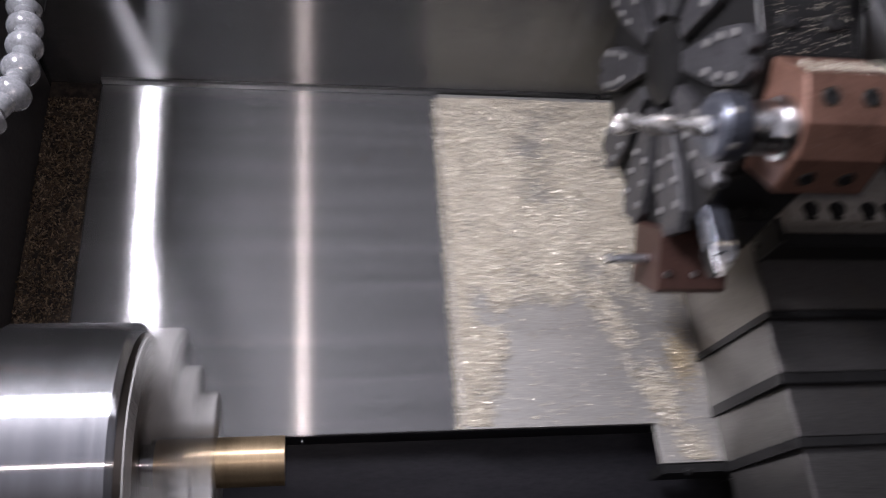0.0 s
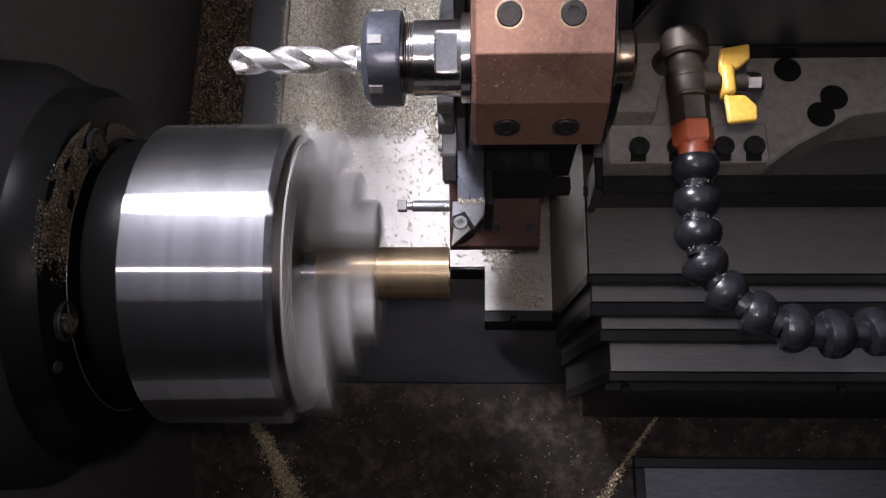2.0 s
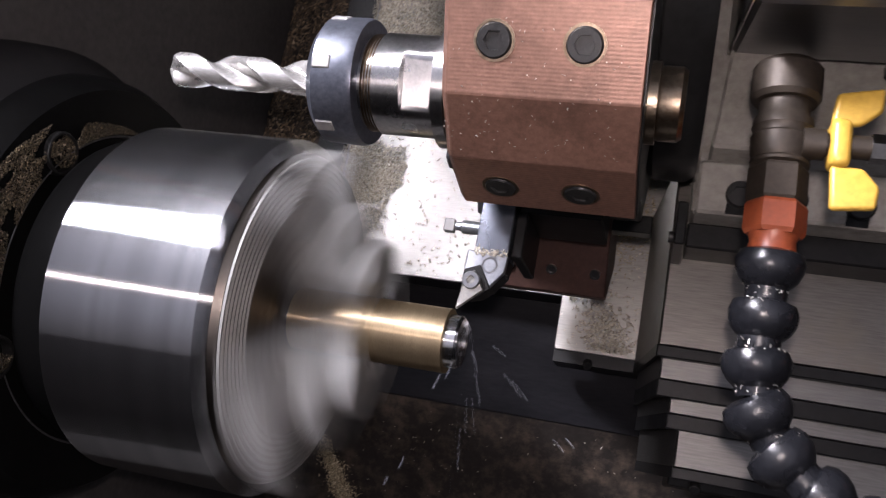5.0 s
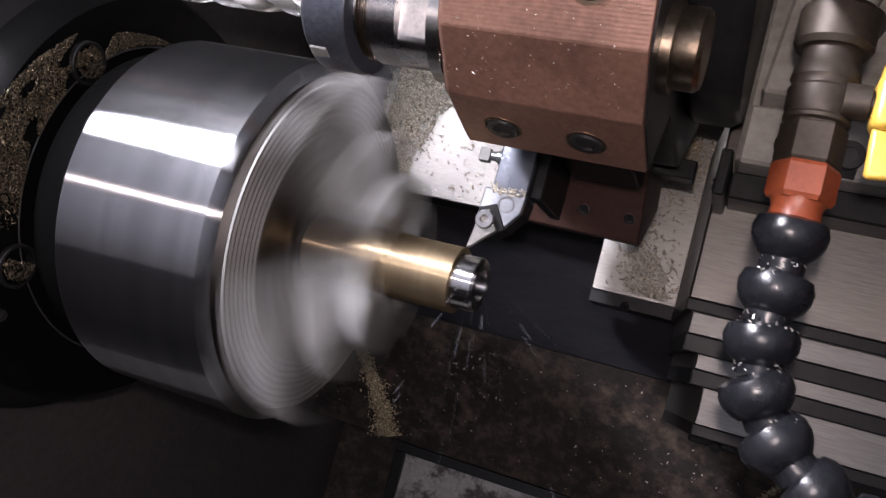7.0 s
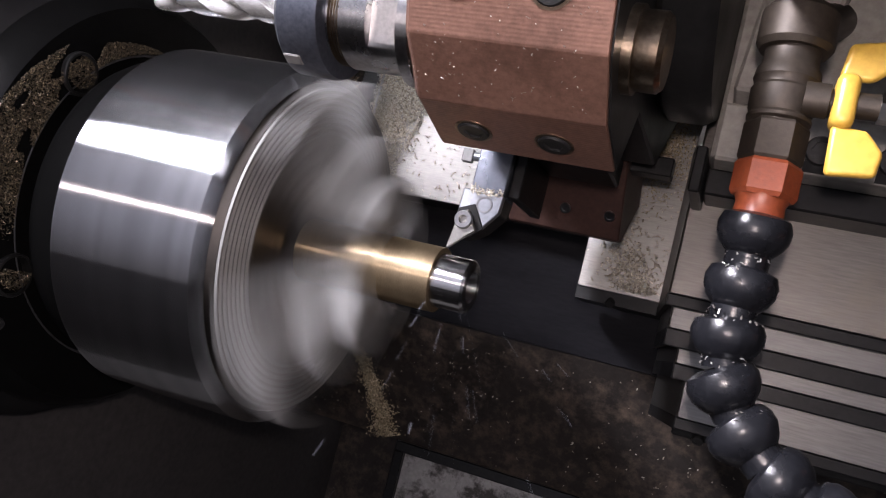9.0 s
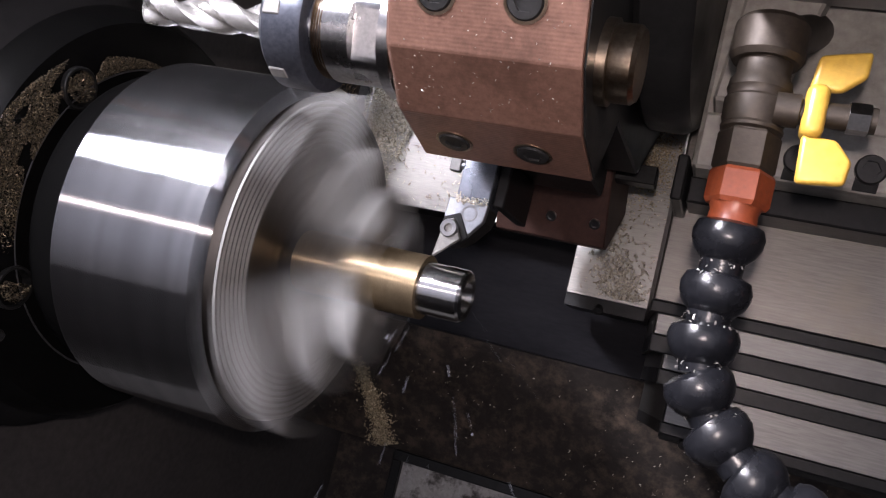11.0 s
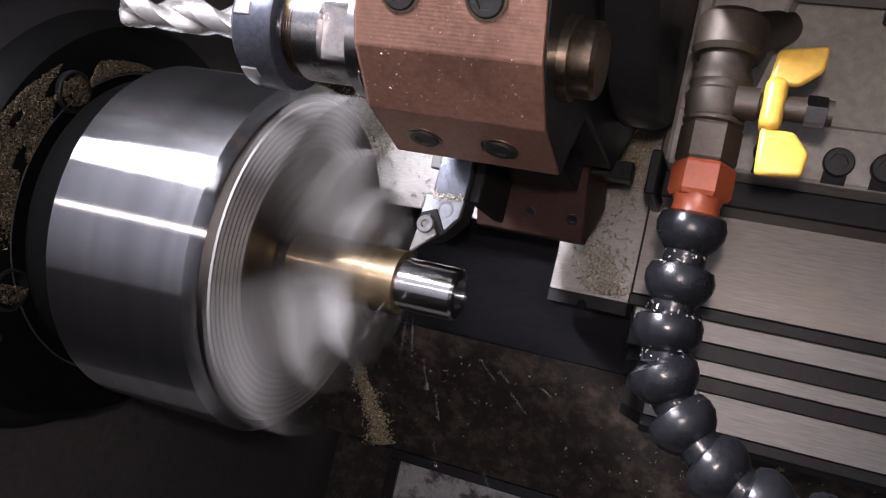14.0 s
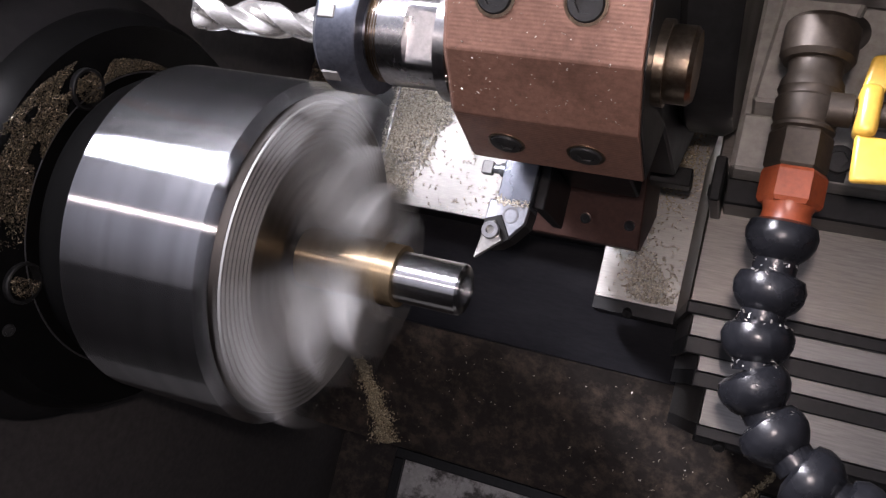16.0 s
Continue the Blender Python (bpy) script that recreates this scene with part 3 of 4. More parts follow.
for p in (0.0275, -0.0295):
    nn = (F1.to_3x3() @ Vector((0, 0.407 * (1 if p > 0 else -1), 0.914)))
    for u in (0.0300, 0.0588):
        at = F1 @ Vector((u, p, QT - 0.0071))
        cap_screw(holder, at - nn * 0.0019, nn, 0.0058, 0.006)
        sunk_ring(holder, at, nn, 0.0068)
# thin black sheet over the block's back end, painting its shade
back = prism([(p * 0.97, q * 0.97) for p, q in prof], 0.0781, 0.0787, "u", 0)
back.transform(F1)
part("back_shade_sheet", back, M_BLACK, holder, "thin black sheet that paints the shaded back face")
part("rear_collar", join(lathe([(0.0777, 0), (0.0777, 0.0140), (0.0818, 0.0140), (0.0818, 0)], at=(0, DR_V, DR_W)), lathe([(0.0818, 0), (0.0818, 0.0121), (0.0828, 0.0126), (0.0890, 0.0126), (0.0905, 0.0113), (0.0905, 0)], at=(0, DR_V, DR_W))), M_OLD, holder, "stained steel rear collar", True)

# collet chuck with its drill
collet = root("collet_chuck", "steel collet chuck with a slotted blued nut", "tool holder")
AT = (0, DR_V, DR_W)
sleeve = lathe([(-0.0205, 0), (-0.0205, 0.0165), (-0.015, 0.0172), (-0.0145, 0.0183), (-0.0046, 0.0183), (-0.0038, 0.0183), (0.0060, 0.0183), (0.0075, 0.0183), (0.0080, 0.0215), (0.0122, 0.0215), (0.0122, 0)], n=96)
flat = Vector((0, -math.sin(radians(20)), math.cos(radians(20))))
for vert in sleeve.verts:
    if -0.004 < vert.co.x < 0.0065:
        for side in (flat, -flat):
            over = vert.co.dot(side) - 0.0152
            if over > 0:
                vert.co -= side * over
sleeve.transform(Matrix.Translation(AT))
part("sleeve", sleeve, M_STEEL, collet, smooth=True)
part("thread", join(*[lathe([(-0.0195 + 0.0011 * j, 0.0166), (-0.0190 + 0.0011 * j, 0.0177), (-0.0185 + 0.0011 * j, 0.0166)], at=AT, n=40) for j in range(4)]), M_OLD, collet)
nutb = lathe([(-0.0385, 0.0085), (-0.0385, 0.0195), (-0.0355, 0.0228), (-0.0225, 0.0232), (-0.0205, 0.0225), (-0.0205, 0.0166)], at=AT, n=56)
nut = part("nut", nutb, M_NUT, collet, "blued slotted nut", True)
for k in range(6):
    a = radians(60 * k + 8)
    sl = box(-0.0352, -0.0285, -0.0024, 0.0024, 0.0195, 0.02335, 0.0004)
    sl.transform(Matrix.Translation(AT) @ Matrix.Rotation(a, 4, "X"))
    part("slot", sl, M_JAW, nut)


def drill_mesh(u0, u1, r, pitch):
    """A two-flute twist drill: a lobed section swept with a twist, and a cone point."""
    bm = bmesh.new()
    n, m = 40, 70
    rings = []
    for j in range(m + 1):
        f = j / m
        u = u0 + (u1 - u0) * f
        tw = 2 * math.pi * (u - u0) / pitch
        tip = min(1.0, (u - u0) / (r * 0.62))
        ring = []
        for k in range(n):
            a = 2 * math.pi * k / n
            c = math.cos(2 * a)
            rr = r * (1 - 0.52 * max(0, -c + 0.12) ** 0.8) if c < 0.12 else r
            rr *= 0.05 + 0.95 * tip
            ring.append(bm.verts.new((u, rr * math.cos(a + tw), rr * math.sin(a + tw))))
        rings.append(ring)
    for a, b in zip(rings, rings[1:]):
        for k in range(n):
            bm.faces.new((a[k], a[(k + 1) % n], b[(k + 1) % n], b[k]))
    bm.faces.new(rings[0])
    bm.faces.new(rings[-1])
    bm.transform(Matrix.Translation(AT))
    return bm


drill = root("twist_drill", "pale twist drill held in the collet chuck", "drill")
part("fluted_body", drill_mesh(-0.1065, -0.040, 0.0067, 0.060), M_DRILL, drill, smooth=True)
part("shank", lathe([(-0.0425, 0), (-0.0425, 0.0066), (-0.030, 0.0066), (-0.030, 0)], at=AT, n=28), M_HOLDER, drill, "plain drill shank", True)

# turning tool on the active station
tool = root("turning_tool", "nickel-plated turning tool with a clamped insert", "cutting tool")
part("shank", box(0.0040, 0.0200, 0.0405, 0.10, -0.016, 0.0008, 0.0005), M_SHANK, tool, "blued square shank")
part("head", prism([(0.0012, 0.0435), (0.0205, 0.0425), (0.0198, 0.0345), (0.0135, 0.0262), (0.0085, 0.0225), (0.0018, 0.0205), (0.0006, 0.030)], -0.0015, 0.0020, "w", 0.0005), M_HOLDER, tool)
# black lower body paints in the shade beneath the pale head
part("head_shade_base", prism([(0.0016, 0.0430), (0.0202, 0.0421), (0.0192, 0.0347), (0.0130, 0.0268), (0.0083, 0.0232), (0.0024, 0.0215), (0.0012, 0.030)], -0.016, -0.0016, "w", 0.0005), M_BLACK, tool, "underside of the head, its shade painted in black")
part("insert_pocket", prism([(0.0010, 0.0225), (0.0080, 0.0205), (0.0148, 0.0262), (0.0085, 0.0368), (0.0012, 0.0338)], 0.0019, 0.0029, "w", 0.0003), M_BLACK, tool, "dark pocket under the insert")
part("insert", prism([(0.0005, 0.0146), (0.0018, 0.0150), (0.0122, 0.0246), (0.0068, 0.0338), (0.0026, 0.0310)], 0.0030, 0.0052, "w", 0.0005), M_CARBIDE, tool, "triangular coated insert")
ring = lathe([(0.0050, 0.0018), (0.0072, 0.0020), (0.0072, 0.0038), (0.0064, 0.0042), (0.0050, 0.0042)], "w", at=(0.0060, 0.0284, 0), n=28)
part("insert_screw", ring, M_STEEL, tool, "small bright clamp screw", True)
mark = lathe([(0.0019, 0.0030), (0.0023, 0.0030), (0.0023, 0.0038), (0.0019, 0.0038)], "w", at=(0.0125, 0.0372, 0), n=28)
part("maker_mark", mark, M_STEEL, tool)

# clamp of the turning tool, in the shade below the drill block
clamp = root("tool_clamp", "black tool clamp on the turret rim", "tool holder")
part("block", box(0.0208, 0.070, 0.0800, 0.108, -0.050, 0.014, 0.001), M_BLACK, clamp)
part("wedge", box(0.0208, 0.060, 0.066, 0.0797, -0.050, -0.004, 0.001), M_BLACK, clamp)
cap_screw(clamp, (0.034, 0.0725, -0.0035), (0, 0, 1), 0.0042, 0.004)
cap_screw(clamp, (0.052, 0.0725, -0.0035), (0, 0, 1), 0.0042, 0.004)

part("cheek", box(0.0203, 0.0255, 0.0435, 0.0657, -0.050, -0.004, 0.0006), M_BLACK, clamp)

# boring bar in its holder on the next station
BO_V, BO_W = 0.0805, -0.1020
F9 = station_frame(-1, BO_V, BO_W)
borer = root("boring_bar_holder", "dark brown boring bar holder with three set screws", "tool holder")
bb = prism([(-0.03, -0.03), (0.0265, -0.03), (0.0265, 0.0225), (0.02, 0.027), (-0.03, 0.027)], -0.0030, 0.0595, "u", 0.0008)
bb.transform(F9)
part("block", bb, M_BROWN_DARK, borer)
nn = F9.to_3x3() @ Vector((0, 1, 0))
for u in (0.0048, 0.0290, 0.0532):
    at = F9 @ Vector((u, 0.0266, 0.0085))
    cap_screw(borer, at, nn, 0.0030, 0.003, "set_screw", "small socket set screw").data.materials[0] = M_STEEL
boring = root("boring_bar", "thin dark boring bar with a bright tip", "cutting tool")
part("bar", lathe([(-0.0395, 0), (-0.0395, 0.0022), (-0.031, 0.0028), (-0.030, 0.004), (0.058, 0.004), (0.0585, 0.0035), (0.0585, 0)], at=(0, BO_V, BO_W), n=24), M_HOLDER, boring, smooth=True)
part("tip", box(-0.041, -0.0345, BO_V - 0.0045, BO_V + 0.0035, BO_W - 0.001, BO_W + 0.004, 0.0005), M_JAW, boring)
part("back_end", box(0.0500, 0.0805, BO_V + 0.0015, BO_V + 0.0115, BO_W + 0.015, BO_W + 0.026, 0.0006), M_BLACK, boring, "black square key")

# turret housing: grey casting, bolted foot, dark cowl
housing = root("turret_housing", "grey cast turret housing under a dark sheet cowl", "housing")
part("casting", prism([(0.0990, 0.0870), (0.2060, 0.0870), (0.2246, 0.1008), (0.2650, 0.1228), (0.2964, 0.1268), (0.56, 0.153), (0.56, 0.36), (0.0990, 0.36)], -0.16, -0.046, "w", 0.002), M_GREYCAST, housing)
# flat black patches on the foot stand in for the shade inside U-shaped slots
for u in (0.1205, 0.1450, 0.1745, 0.1940):
    part("slot_shade", prism([(u - 0.0050, 0.0960), (u + 0.0050, 0.0960), (u + 0.0040, 0.0858), (u - 0.0060, 0.0858)], -0.0379, -0.0376, "w", 0), M_RUBBER, housing)
part("foot", box(0.1005, 0.2040, 0.0855, 0.1130, -0.0458, -0.0380, 0.0015), M_GREYCAST, housing, "bolted casting foot")
part("rib", prism([(0.104, 0.113), (0.130, 0.113), (0.152, 0.20), (0.112, 0.20)], -0.0458, -0.020, "w", 0.0015), M_GREYCAST, housing)
for u in (0.1205, 0.1450, 0.1745, 0.1940):
    cap_screw(housing, (u, 0.0958, -0.0375), (0, -0.1, 1), 0.0066, 0.008)
for u, v in ((0.225, 0.156), (0.253, 0.135), (0.243, 0.1225), (0.33, 0.158)):
    hole = lathe([(-0.0463, 0), (-0.0463, 0.0085), (-0.0452, 0.0092), (-0.0452, 0)], "w", at=(u, v, 0), n=24)
    part("port", hole, M_RUBBER, housing, "dark plugged port")
part("ledge", box(0.0985, 0.56, 0.0735, 0.0868, -0.15, -0.062, 0.001), M_BLACK, housing)
for u in (0.1053, 0.2213, 0.34):
    cap_screw(housing, (u, 0.0780, -0.0882), (0, 0, 1), 0.0028, 0.003, "stud", "small worn screw")
part("plug", lathe([(0.0895, 0), (0.0895, 0.0032), (0.0955, 0.0032), (0.0955, 0)], at=(0, 0.0835, -0.083), n=16), M_CAP, housing)
part("bracket", box(0.0925, 0.0978, 0.0700, 0.0925, -0.10, -0.045, 0.0008), M_BLACK, housing)

cowl = root("turret_cowl", "dark sheet metal cowl with scattered chips", "machine cover")
COWL = [(0.1120, 0.112), (0.1150, 0.116), (0.36, 0.116), (0.36, -0.030), (0.1660, -0.030)]
part("shell", prism(COWL, 0.1085, 0.56, "u", 0.002), M_COWL, cowl)
part("edge_trim", prism(COWL, 0.1068, 0.1083, "u", 0.0006), M_STEEL, cowl, "bright folded edge")
cap_screw(cowl, (0.150, 0.172, 0.1163), (0, 0, 1), 0.0062, 0.006)
cap_screw(cowl, (0.330, 0.172, 0.1163), (0, 0, 1), 0.0062, 0.006)
part("cross_bracket", box(0.182, 0.56, 0.1645, 0.172, -0.0455, -0.031, 0.001), M_BLACK, cowl)

# ball valve and the jointed coolant hose
VU, VW = 0.1255, 0.0665
PIPE = Vector((0.015, 0.055, -0.046 - VW))
valve = root("ball_valve", "dull brass ball valve with a yellow lever", "valve")
part("elbow", join(lathe([(0.0975, 0), (0.0975, 0.0110), (0.0995, 0.0124), (0.1105, 0.0124), (0.1125, 0.0110), (0.1125, 0)], "v", at=(VU, 0, VW), n=18), lathe([(0.0, 0), (0.0, 0.0085), (PIPE.length, 0.0085), (PIPE.length, 0)], at=(VU, 0.1050, VW), n=24, turn=PIPE.to_track_quat("Z", "Y").to_matrix().to_4x4())), M_BRONZE, valve, "", True)
part("body", lathe([(0.0620, 0), (0.0620, 0.0088), (0.0725, 0.0088), (0.0732, 0.0102), (0.0742, 0.0104), (0.0752, 0.0098), (0.0770, 0.0105), (0.0835, 0.0108), (0.0845, 0.0101), (0.0860, 0.0101), (0.0872, 0.0108), (0.0905, 0.0103), (0.0925, 0.0090), (0.0976, 0.0090), (0.0976, 0)], "v", at=(VU, 0, VW), n=32), M_BRONZE, valve, smooth=True)
part("hex_nut", lathe([(0.0590, 0), (0.0590, 0.0096), (0.0600, 0.0104), (0.0715, 0.0104), (0.0726, 0.0097), (0.0726, 0)], "v", at=(VU, 0, VW), n=6), M_BRONZE, valve)
part("stem", lathe([(0.0, 0), (0.0, 0.0056), (0.0075, 0.0056), (0.0078, 0.0042), (0.0305, 0.0042), (0.0305, 0)], at=(VU + 0.006, 0.0805, VW + 0.006), n=20), M_BRONZE, valve, smooth=True)
hub = bevelled(box(VU + 0.0145, VU + 0.0217, 0.0715, 0.0895, VW + 0.0002, VW + 0.0120, 0), 0.0030, 4)
lever = part("lever", hub, M_YELLOW, valve, "yellow painted butterfly lever", True)
low_wing = [(0.0162, 0.0560), (0.0308, 0.0575), (0.0318, 0.0655), (0.0262, 0.0720), (0.0155, 0.0725)]
top_wing = [(0.0150, 0.0885), (0.0250, 0.0885), (0.0318, 0.0945), (0.0322, 0.1035), (0.0165, 0.1005)]
for outline, w_ in ((low_wing, VW + 0.0075), (top_wing, VW + 0.0050)):
    part("wing", bevelled(prism([(VU + p, q) for p, q in outline], w_ - 0.0018, w_ + 0.0020, "w", 0), 0.0017, 4), M_YELLOW, lever, "", True)
part("stem_nut", lathe([(0.0222, 0), (0.0222, 0.0052), (0.0285, 0.0052), (0.0285, 0)], at=(VU + 0.006, 0.0805, VW + 0.006), n=6), M_STEEL, valve, "bright stem nut")


def hose(name, label, pts, r, start=None, end=None, mat=M_BALL):
    """Ball-and-socket hose: a bell and a ball at each joint along a line of points."""
    h = root(name, label, "coolant hose")
    pts = [Vector(p) for p in pts]
    for i, p in enumerate(pts[:-1]):
        d = (pts[i + 1] - p)
        L = d.length
        prof = [(-0.42 * r, 0.0), (-0.42 * r, 0.60 * r), (-0.30 * r, 0.90 * r), (-0.02 * r, 1.0 * r), (0.26 * r, 0.97 * r), (0.52 * r, 0.84 * r), (0.68 * r, 0.69 * r), (0.74 * r, 0.62 * r), (L - 0.36 * r, 0.60 * r), (L - 0.36 * r, 0)]
        m = d.to_track_quat("Z", "Y").to_matrix().to_4x4()
        part("segment", lathe(prof, n=28, turn=m, at=p), mat, h, smooth=True)
    if start:
        d = (pts[0] - Vector(start))
        m = d.to_track_quat("Z", "Y").to_matrix().to_4x4()
        L = d.length
        part("hex_fitting", lathe([(0.0, 0), (0.0, 0.84 * r), (0.0012, 0.90 * r), (0.0105, 0.90 * r), (0.0120, 0.82 * r), (0.0120, 0)], n=6, turn=m, at=start), M_ORANGE, h, "orange hexagon fitting")
        part("neck", lathe([(0.0115, 0), (0.0115, 0.74 * r), (0.0140, 0.66 * r), (L - 0.3 * r, 0.70 * r), (L - 0.3 * r, 0)], n=28, turn=m, at=start), M_ORANGE, h, "orange neck", True)
    if end:
        d = (Vector(end) - pts[-1])
        m = d.to_track_quat("Z", "Y").to_matrix().to_4x4()
        L = d.length
        part("nozzle", lathe([(-0.3 * r, 0), (-0.3 * r, 0.95 * r), (0.55 * r, 0.95 * r), (0.65 * r, 0.66 * r), (L, 0.42 * r), (L, 0.26 * r), (L * 0.4, 0.2 * r), (L * 0.4, 0)], n=28, turn=m, at=pts[-1]), M_ORANGE, h, "orange tapered nozzle", True)
    return h


hose_main = hose("coolant_hose", "black jointed coolant hose with orange ends", [(0.1256, 0.0370, 0.0670), (0.1252, 0.0190, 0.0650), (0.1245, 0.0020, 0.0645), (0.1262, -0.0140, 0.0640), (0.1348, -0.0280, 0.0630), (0.1478, -0.0395, 0.0650), (0.1630, -0.0470, 0.0670), (0.1812, -0.0500, 0.0680), (0.2005, -0.0490, 0.0680), (0.2210, -0.0430, 0.0680), (0.2375, -0.0296, 0.0680), (0.2480, -0.0130, 0.0680), (0.2540, 0.0030, 0.0680), (0.2580, 0.0180, 0.0680)], 0.0119, start=(0.1258, 0.0588, 0.0672), end=(0.2625, 0.0440, 0.0680))
hose_left = hose("coolant_hose", "black jointed coolant hose hanging from the headstock wall", [(-0.1700, 0.285, 0.070), (-0.1640, 0.262, 0.078), (-0.1590, 0.240, 0.086), (-0.1565, 0.218, 0.092), (-0.1560, 0.1958, 0.098), (-0.163, 0.175, 0.104), (-0.178, 0.160, 0.108), (-0.197, 0.152, 0.110)], 0.0112, end=(-0.228, 0.146, 0.112), mat=M_BALL_GLINT)
part("mount", lathe([(0, 0), (0, 0.012), (0.16, 0.012), (0.16, 0)], "v", at=(-0.1700, 0.285, 0.070), n=20), M_BLACK, hose_left)

# ---- chips ----
rng = np.random.default_rng(7)


def scatter(n, keep, u0, u1, v0, v1):
    out = np.empty((0, 2))
    while len(out) < n:
        c = np.column_stack((rng.uniform(u0, u1, n), rng.uniform(v0, v1, n)))
        k = np.array([keep(a, b) for a, b in c])
        out = np.vstack((out, c[rng.random(n) < k]))
    return out[:n]


def plate_density(u, v):
    if v < 0.068 and u < 0.0235 or v < 0.031:
        return 0.0
    g = noise.noise(Vector((u * 26, v * 26, 3.1)))
    if u < -0.1465 + 0.004 * g and v < 0.40:
        return 0.8
    left = min(1.0, max(0.0, (-0.128 + (v - 0.066) * 0.22 - u + 0.012 * g) / 0.014))
    upper = min(1.0, max(0.0, (v - 0.185 + 0.03 * g) / 0.06))
    right = max(0.0, 1 - abs(u - 0.063 + (v - 0.03) * 0.47) / 0.022) * 0.6
    bare = 0.45 if -0.10 < u < -0.035 and 0.30 < v < 0.375 else 1.0
    return min(1.0, max(0.012, max(left, upper * bare * 0.95, right) * (0.72 + 1.0 * g)))


pl = scatter(84000, plate_density, -0.157, 0.078, 0.03, 0.43)
chips("chip_litter", np.column_stack((pl, np.full(len(pl), -0.2058))), (0, 0, 1), M_CHIP, 0.0021, saddle, "pale brass chips strewn over the plate", 3, 0.0011)
ov = np.column_stack((-0.1590 - np.abs(rng.normal(0, 0.0022, 5000)), rng.uniform(0.067, 0.43, 5000), rng.uniform(-0.2118, -0.2060, 5000)))
chips("chip_litter", ov, (-0.5, 0, 0.86), M_CHIP, 0.0014, saddle, "pale brass chips spilling over the plate edge", 16, 0.0004)
tr = scatter(5200, lambda u, v: 0.9, -0.244, -0.197, 0.0, 0.42)
chips("trough_chips", np.column_stack((tr, np.full(len(tr), -0.2143))), (0, 0, 1), M_CHIP_OLD, 0.0026, None, "old brown chips filling the trough", 4, 0.001)


def strip(name, a, b, width, n, label, seed):
    a, b = Vector(a), Vector(b)
    side = (b - a).cross(Vector((0, -0.465, 0.885))).normalized()
    f = rng.random(n)
    off = rng.normal(size=n) * width * (0.35 + 0.75 * f)
    wob = np.array([noise.noise(Vector((x * 5, seed, 0))) for x in f]) * width
    P = np.array(a) + np.outer(f, np.array(b - a)) + np.outer(off + wob, np.array(side))
    chips(name, P, (0, -0.465, 0.885), M_CHIP_GOLD, 0.0018, None, label, seed, 0.0009)


strip("chute_chips", (-0.185, -0.048, -0.2985), (-0.148, -0.1265, -0.3400), 0.0058, 3600, "line of brass chips along the chute crease", 5)
strip("chute_chips", (0.180, -0.038, -0.293), (0.128, -0.116, -0.334), 0.0022, 700, "thin line of chips along the chute crease", 6)
pn = scatter(300, lambda u, v: 0.5 + 0.5 * noise.noise(Vector((u * 20, v * 20, 1))), -0.23, 0.4, -0.126, -0.022)
chips("panel_chips", np.column_stack((pn, -0.2835 + (pn[:, 1] + 0.019) * 0.5275)), (0, -0.465, 0.885), M_CHIP, 0.0013, None, "sparse bright chips stuck to the chute panel", 8, 0.0005)

# chips packed round the spindle nose
NP = []
while len(NP) < 9500:
    a = rng.uniform(-22, 82)
    r = rng.uniform(0.0792, 0.1035)
    g = noise.noise(Vector((a * 0.08, r * 160, 2)))
    if a < 44:
        ok = rng.random() < min(1.0, (a + 22) / 18) * (0.9 - 18 * max(0, r - 0.099)) and g > -0.32 + 0.012 * max(0.0, a - 8) and r < 0.1035 - 0.00026 * max(0.0, a - 6)
    else:
        ok = r < 0.0792 + 0.0105 * min(1.0, (a - 44) / 8) * (82 - a) / 38
    if ok:
        NP.append((-0.1842 - (r - 0.0788) * 0.11 - max(0.0, r - 0.101), r * math.sin(radians(a)), r * math.cos(radians(a))))
for a in (38, -33):
    for k in range(330):
        d, q = 0.0086 * math.sqrt(rng.random()), radians(rng.uniform(180, 360))
        NP.append((-0.1836, 0.0815 * math.sin(radians(a)) + d * math.sin(q) + 0.002, 0.0815 * math.cos(radians(a)) + d * math.cos(q)))
P = np.array(NP)
N = np.tile((0.9, 0.3, 0.3), (len(P), 1))
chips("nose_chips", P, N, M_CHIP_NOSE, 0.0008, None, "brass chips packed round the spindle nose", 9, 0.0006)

# chips on the turret, the tool block and the cowl
tp = []
tn = []
for k, n_ in ((2, 260), (3, 200)):
    a = radians(36 * k)
    n = Vector((0, -math.cos(a), math.sin(a)))
    s = Vector((0, math.sin(a), math.cos(a)))
    for i in range(n_):
        tp.append(Vector((rng.uniform(0.012, 0.074), VC, 0)) + n * AP + s * rng.uniform(-0.042, 0.042))
        tn.append(n)
for i in range(650):
    tp.append(F1 @ Vector((rng.uniform(0.012, 0.074), 0.0415 + abs(rng.normal()) * 0.002, rng.uniform(-0.004, 0.010))))
    tn.append(F1.to_3x3() @ Vector((0, 0.7, 0.7)))
chips("chip_litter", np.array(tp), np.array(tn), M_CHIP, 0.0013, turret, "pale chips on the turret flats", 10, 0.0004)
hp = []
hn = []
for i in range(110):
    p = rng.uniform(-0.011, 0.034)
    hp.append(F1 @ Vector((rng.uniform(0.013, 0.073), p, QT - max(0, p - 0.011) * 0.45)))
    hn.append(F1.to_3x3() @ Vector((0, 0.2, 0.98)))
chips("chip_litter", np.array(hp), np.array(hn), M_STEELCHIP, 0.0006, holder, "tiny bright chips on the block", 11, 0.0002)
cp = np.column_stack((rng.uniform(0.11, 0.40, 140), rng.uniform(0.122, 0.25, 140), np.full(140, 0.1162)))
chips("chip_litter", cp, (0, 0, 1), M_CHIP, 0.0010, cowl, "scattered chips on the cowl", 12, 0.0003)
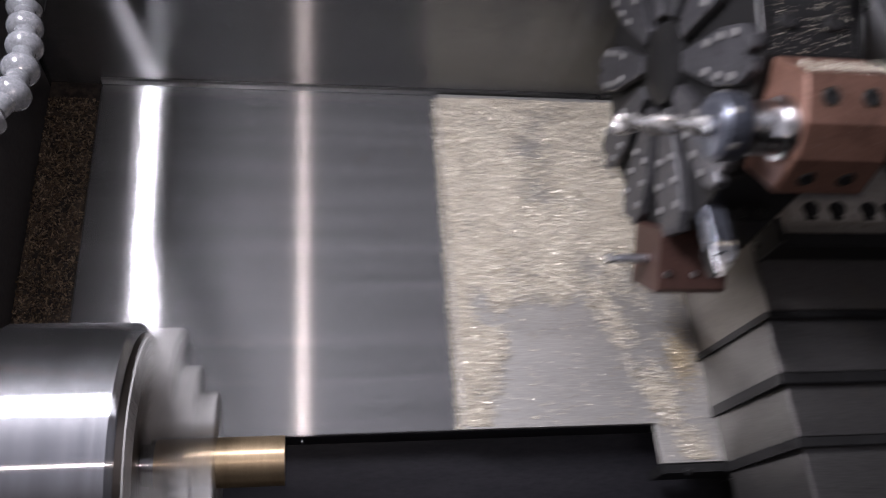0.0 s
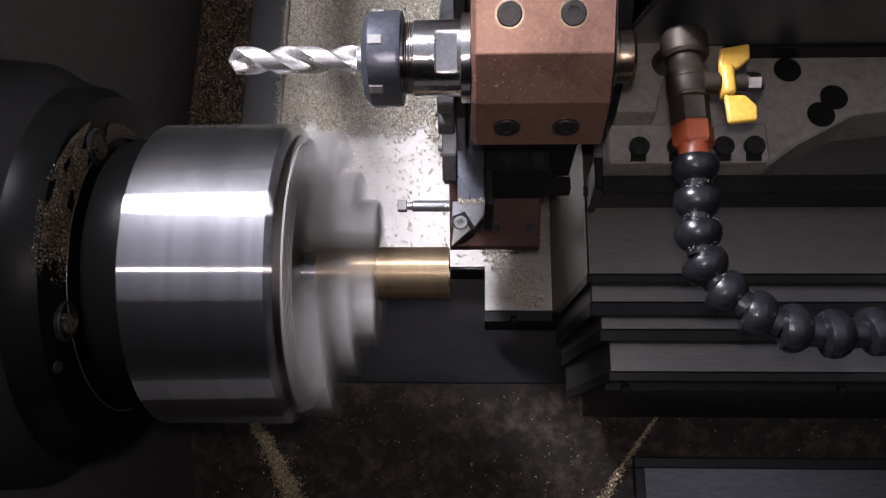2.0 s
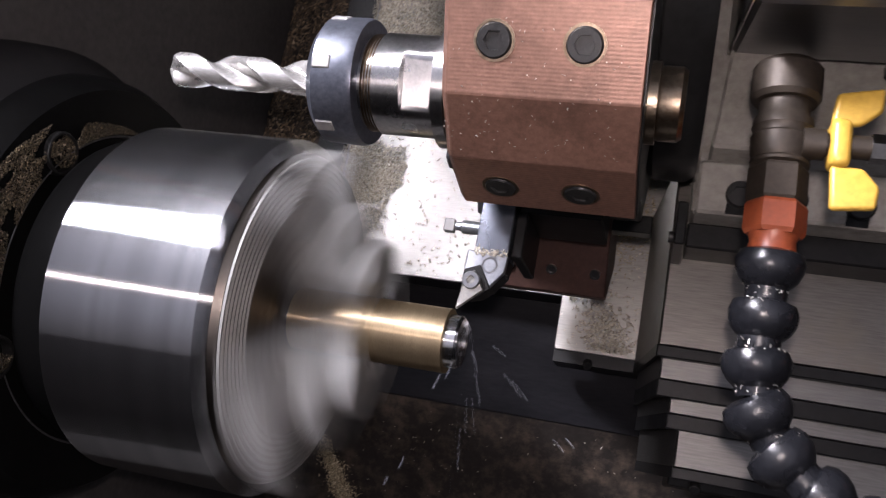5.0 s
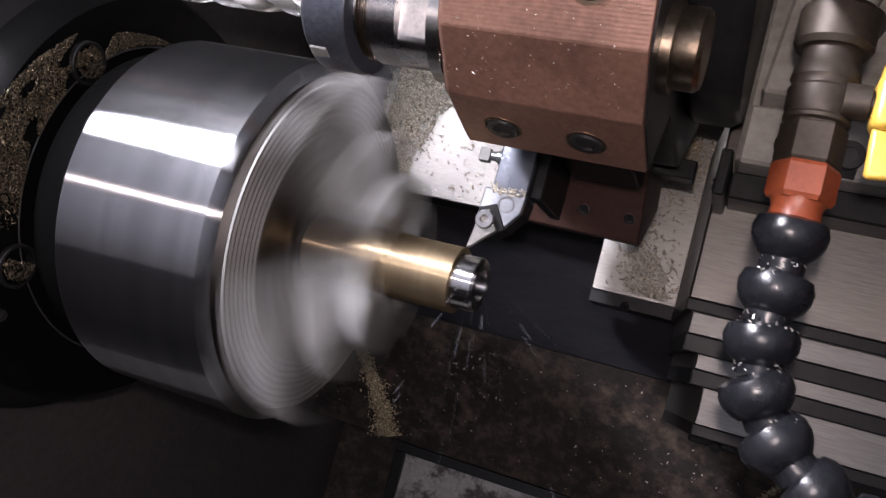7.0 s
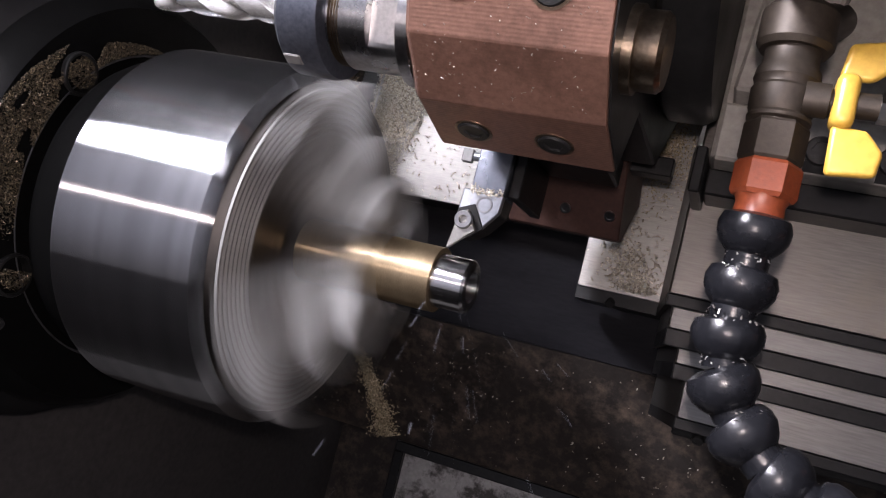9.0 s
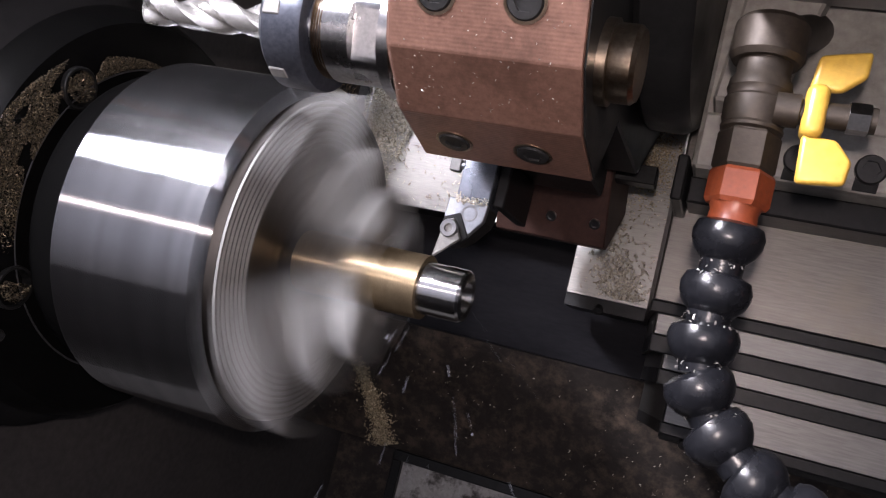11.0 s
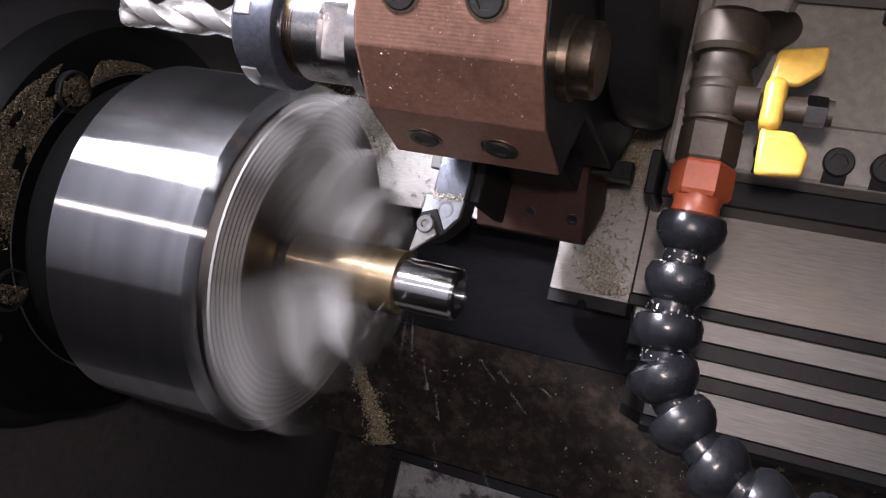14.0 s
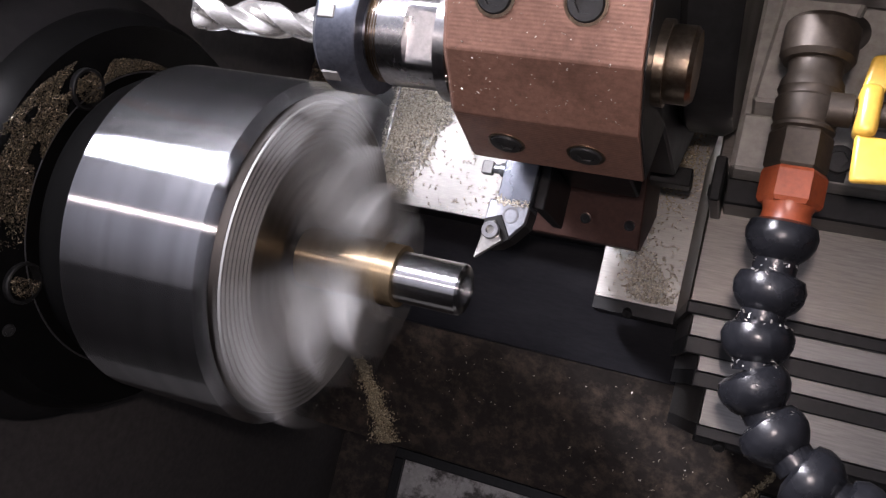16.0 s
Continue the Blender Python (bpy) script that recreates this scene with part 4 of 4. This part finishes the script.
sp = np.column_stack((np.clip(rng.normal(0.061, 0.008, 1700), 0.03, 0.0765), rng.normal(0.130, 0.015, 1700), np.full(1700, -0.2057)))
chips("chip_litter", sp, (0, 0, 1), M_CHIP_GOLD, 0.0013, saddle, "golden chips gathered beside the slide", 15, 0.0008)
hpb = np.column_stack((rng.uniform(0.0045, 0.0200, 130), rng.normal(0.0432, 0.0009, 130), np.full(130, 0.0022)))
chips("chip_litter", hpb, (0, -0.4, 0.9), M_CHIP, 0.0011, tool, "fine chips caught on the tool head", 13, 0.0003)
hb = []
for c in ((0.1252, 0.019, 0.065), (0.1245, 0.002, 0.0645), (0.1262, -0.014, 0.064), (0.1348, -0.028, 0.063)):
    for i in range(16):
        d = Vector((rng.normal(), 0.5 + abs(rng.normal()) * 0.6, 0.6 + abs(rng.normal()))).normalized()
        hb.append((Vector(c) + d * 0.0110, d))
chips("chip_litter", np.array([p for p, d in hb]), np.array([d for p, d in hb]), M_STEELCHIP, 0.0011, hose_main, "specks of metal on the wet hose", 14, 0.0002)

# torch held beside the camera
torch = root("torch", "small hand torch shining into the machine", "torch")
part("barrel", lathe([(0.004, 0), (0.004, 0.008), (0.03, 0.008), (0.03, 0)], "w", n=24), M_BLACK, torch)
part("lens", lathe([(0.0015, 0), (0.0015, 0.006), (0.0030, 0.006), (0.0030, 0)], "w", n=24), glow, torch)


# metal specks thrown off the cut: each falls along a straight line, again and again
SPECKS = []
srng = np.random.default_rng(21)
for k in range(30):
    at = Vector((srng.uniform(-0.03, 0.10), srng.uniform(-0.05, 0.06), srng.uniform(-0.03, 0.10)))
    go = Vector((srng.uniform(-0.2, 0.6), srng.uniform(-1.4, -0.3), srng.uniform(-0.5, 0.5)))
    s_ = root("flying_chip", "tiny bright steel chip flying off the cut", "metal chip", group="flying chips")
    part("sliver", prism([(-0.0006, -0.0004), (0.0009, -0.0002), (0.0003, 0.0006)], -0.0004, 0.0004, "w", 0), M_HOLDER, s_)
    SPECKS.append((s_, at, go, srng.uniform(0.25, 0.55), srng.uniform(0, 0.5)))


def motions():
    for thing, at, go, life, phase in SPECKS:
        rows = [(0.0, BED @ pose(0.01, 0.012, -0.004)), (3.6, BED @ pose(0.004, 0.012, -0.004))]
        t = 3.7 + phase
        while t + life < 15.5:
            edge_u = 0.004 - 0.0345 * max(0.0, t - 3.6) / 11.9
            a = Vector((edge_u, 0.010, -0.002))
            b = a + go * life * 0.35
            rows += [(t, BED @ pose(*a)), (t + life, BED @ pose(*b))]
            t += life + 0.07
        rows.append((16.0, BED @ pose(0.0, 0.0, 0.0)))
        walk(thing, rows)
    spin = 72.0
    for thing in (chuck, bar):
        walk(thing, [(k / 30, BED @ pose(0, 0, 0, 30 + spin * k, 0, 0)) for k in range(481)])
    walk(skin, [(t, BED @ pose(min(0.0, u) if 3.4 < t < 15.55 else (0.0 if t < 3.4 else -0.0322), 0, 0)) for t, u, v in CARRIAGE])
    for thing in (saddle, base, cover):
        walk(thing, [(t, BED @ pose(u, 0, 0)) for t, u, v in CARRIAGE])
    for k, leaf in enumerate(LEAVES[:3]):
        walk(leaf, [(t, pose(0, v * (3 - k) / 3, 0)) for t, u, v in CARRIAGE])
    for thing in (turret, holder, collet, drill, tool, clamp, borer, boring, housing, cowl, valve, hose_main):
        walk(thing, [(t, BED @ pose(u, v, 0)) for t, u, v in CARRIAGE])
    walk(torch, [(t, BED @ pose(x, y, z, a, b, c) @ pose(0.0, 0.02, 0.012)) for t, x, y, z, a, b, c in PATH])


motions()
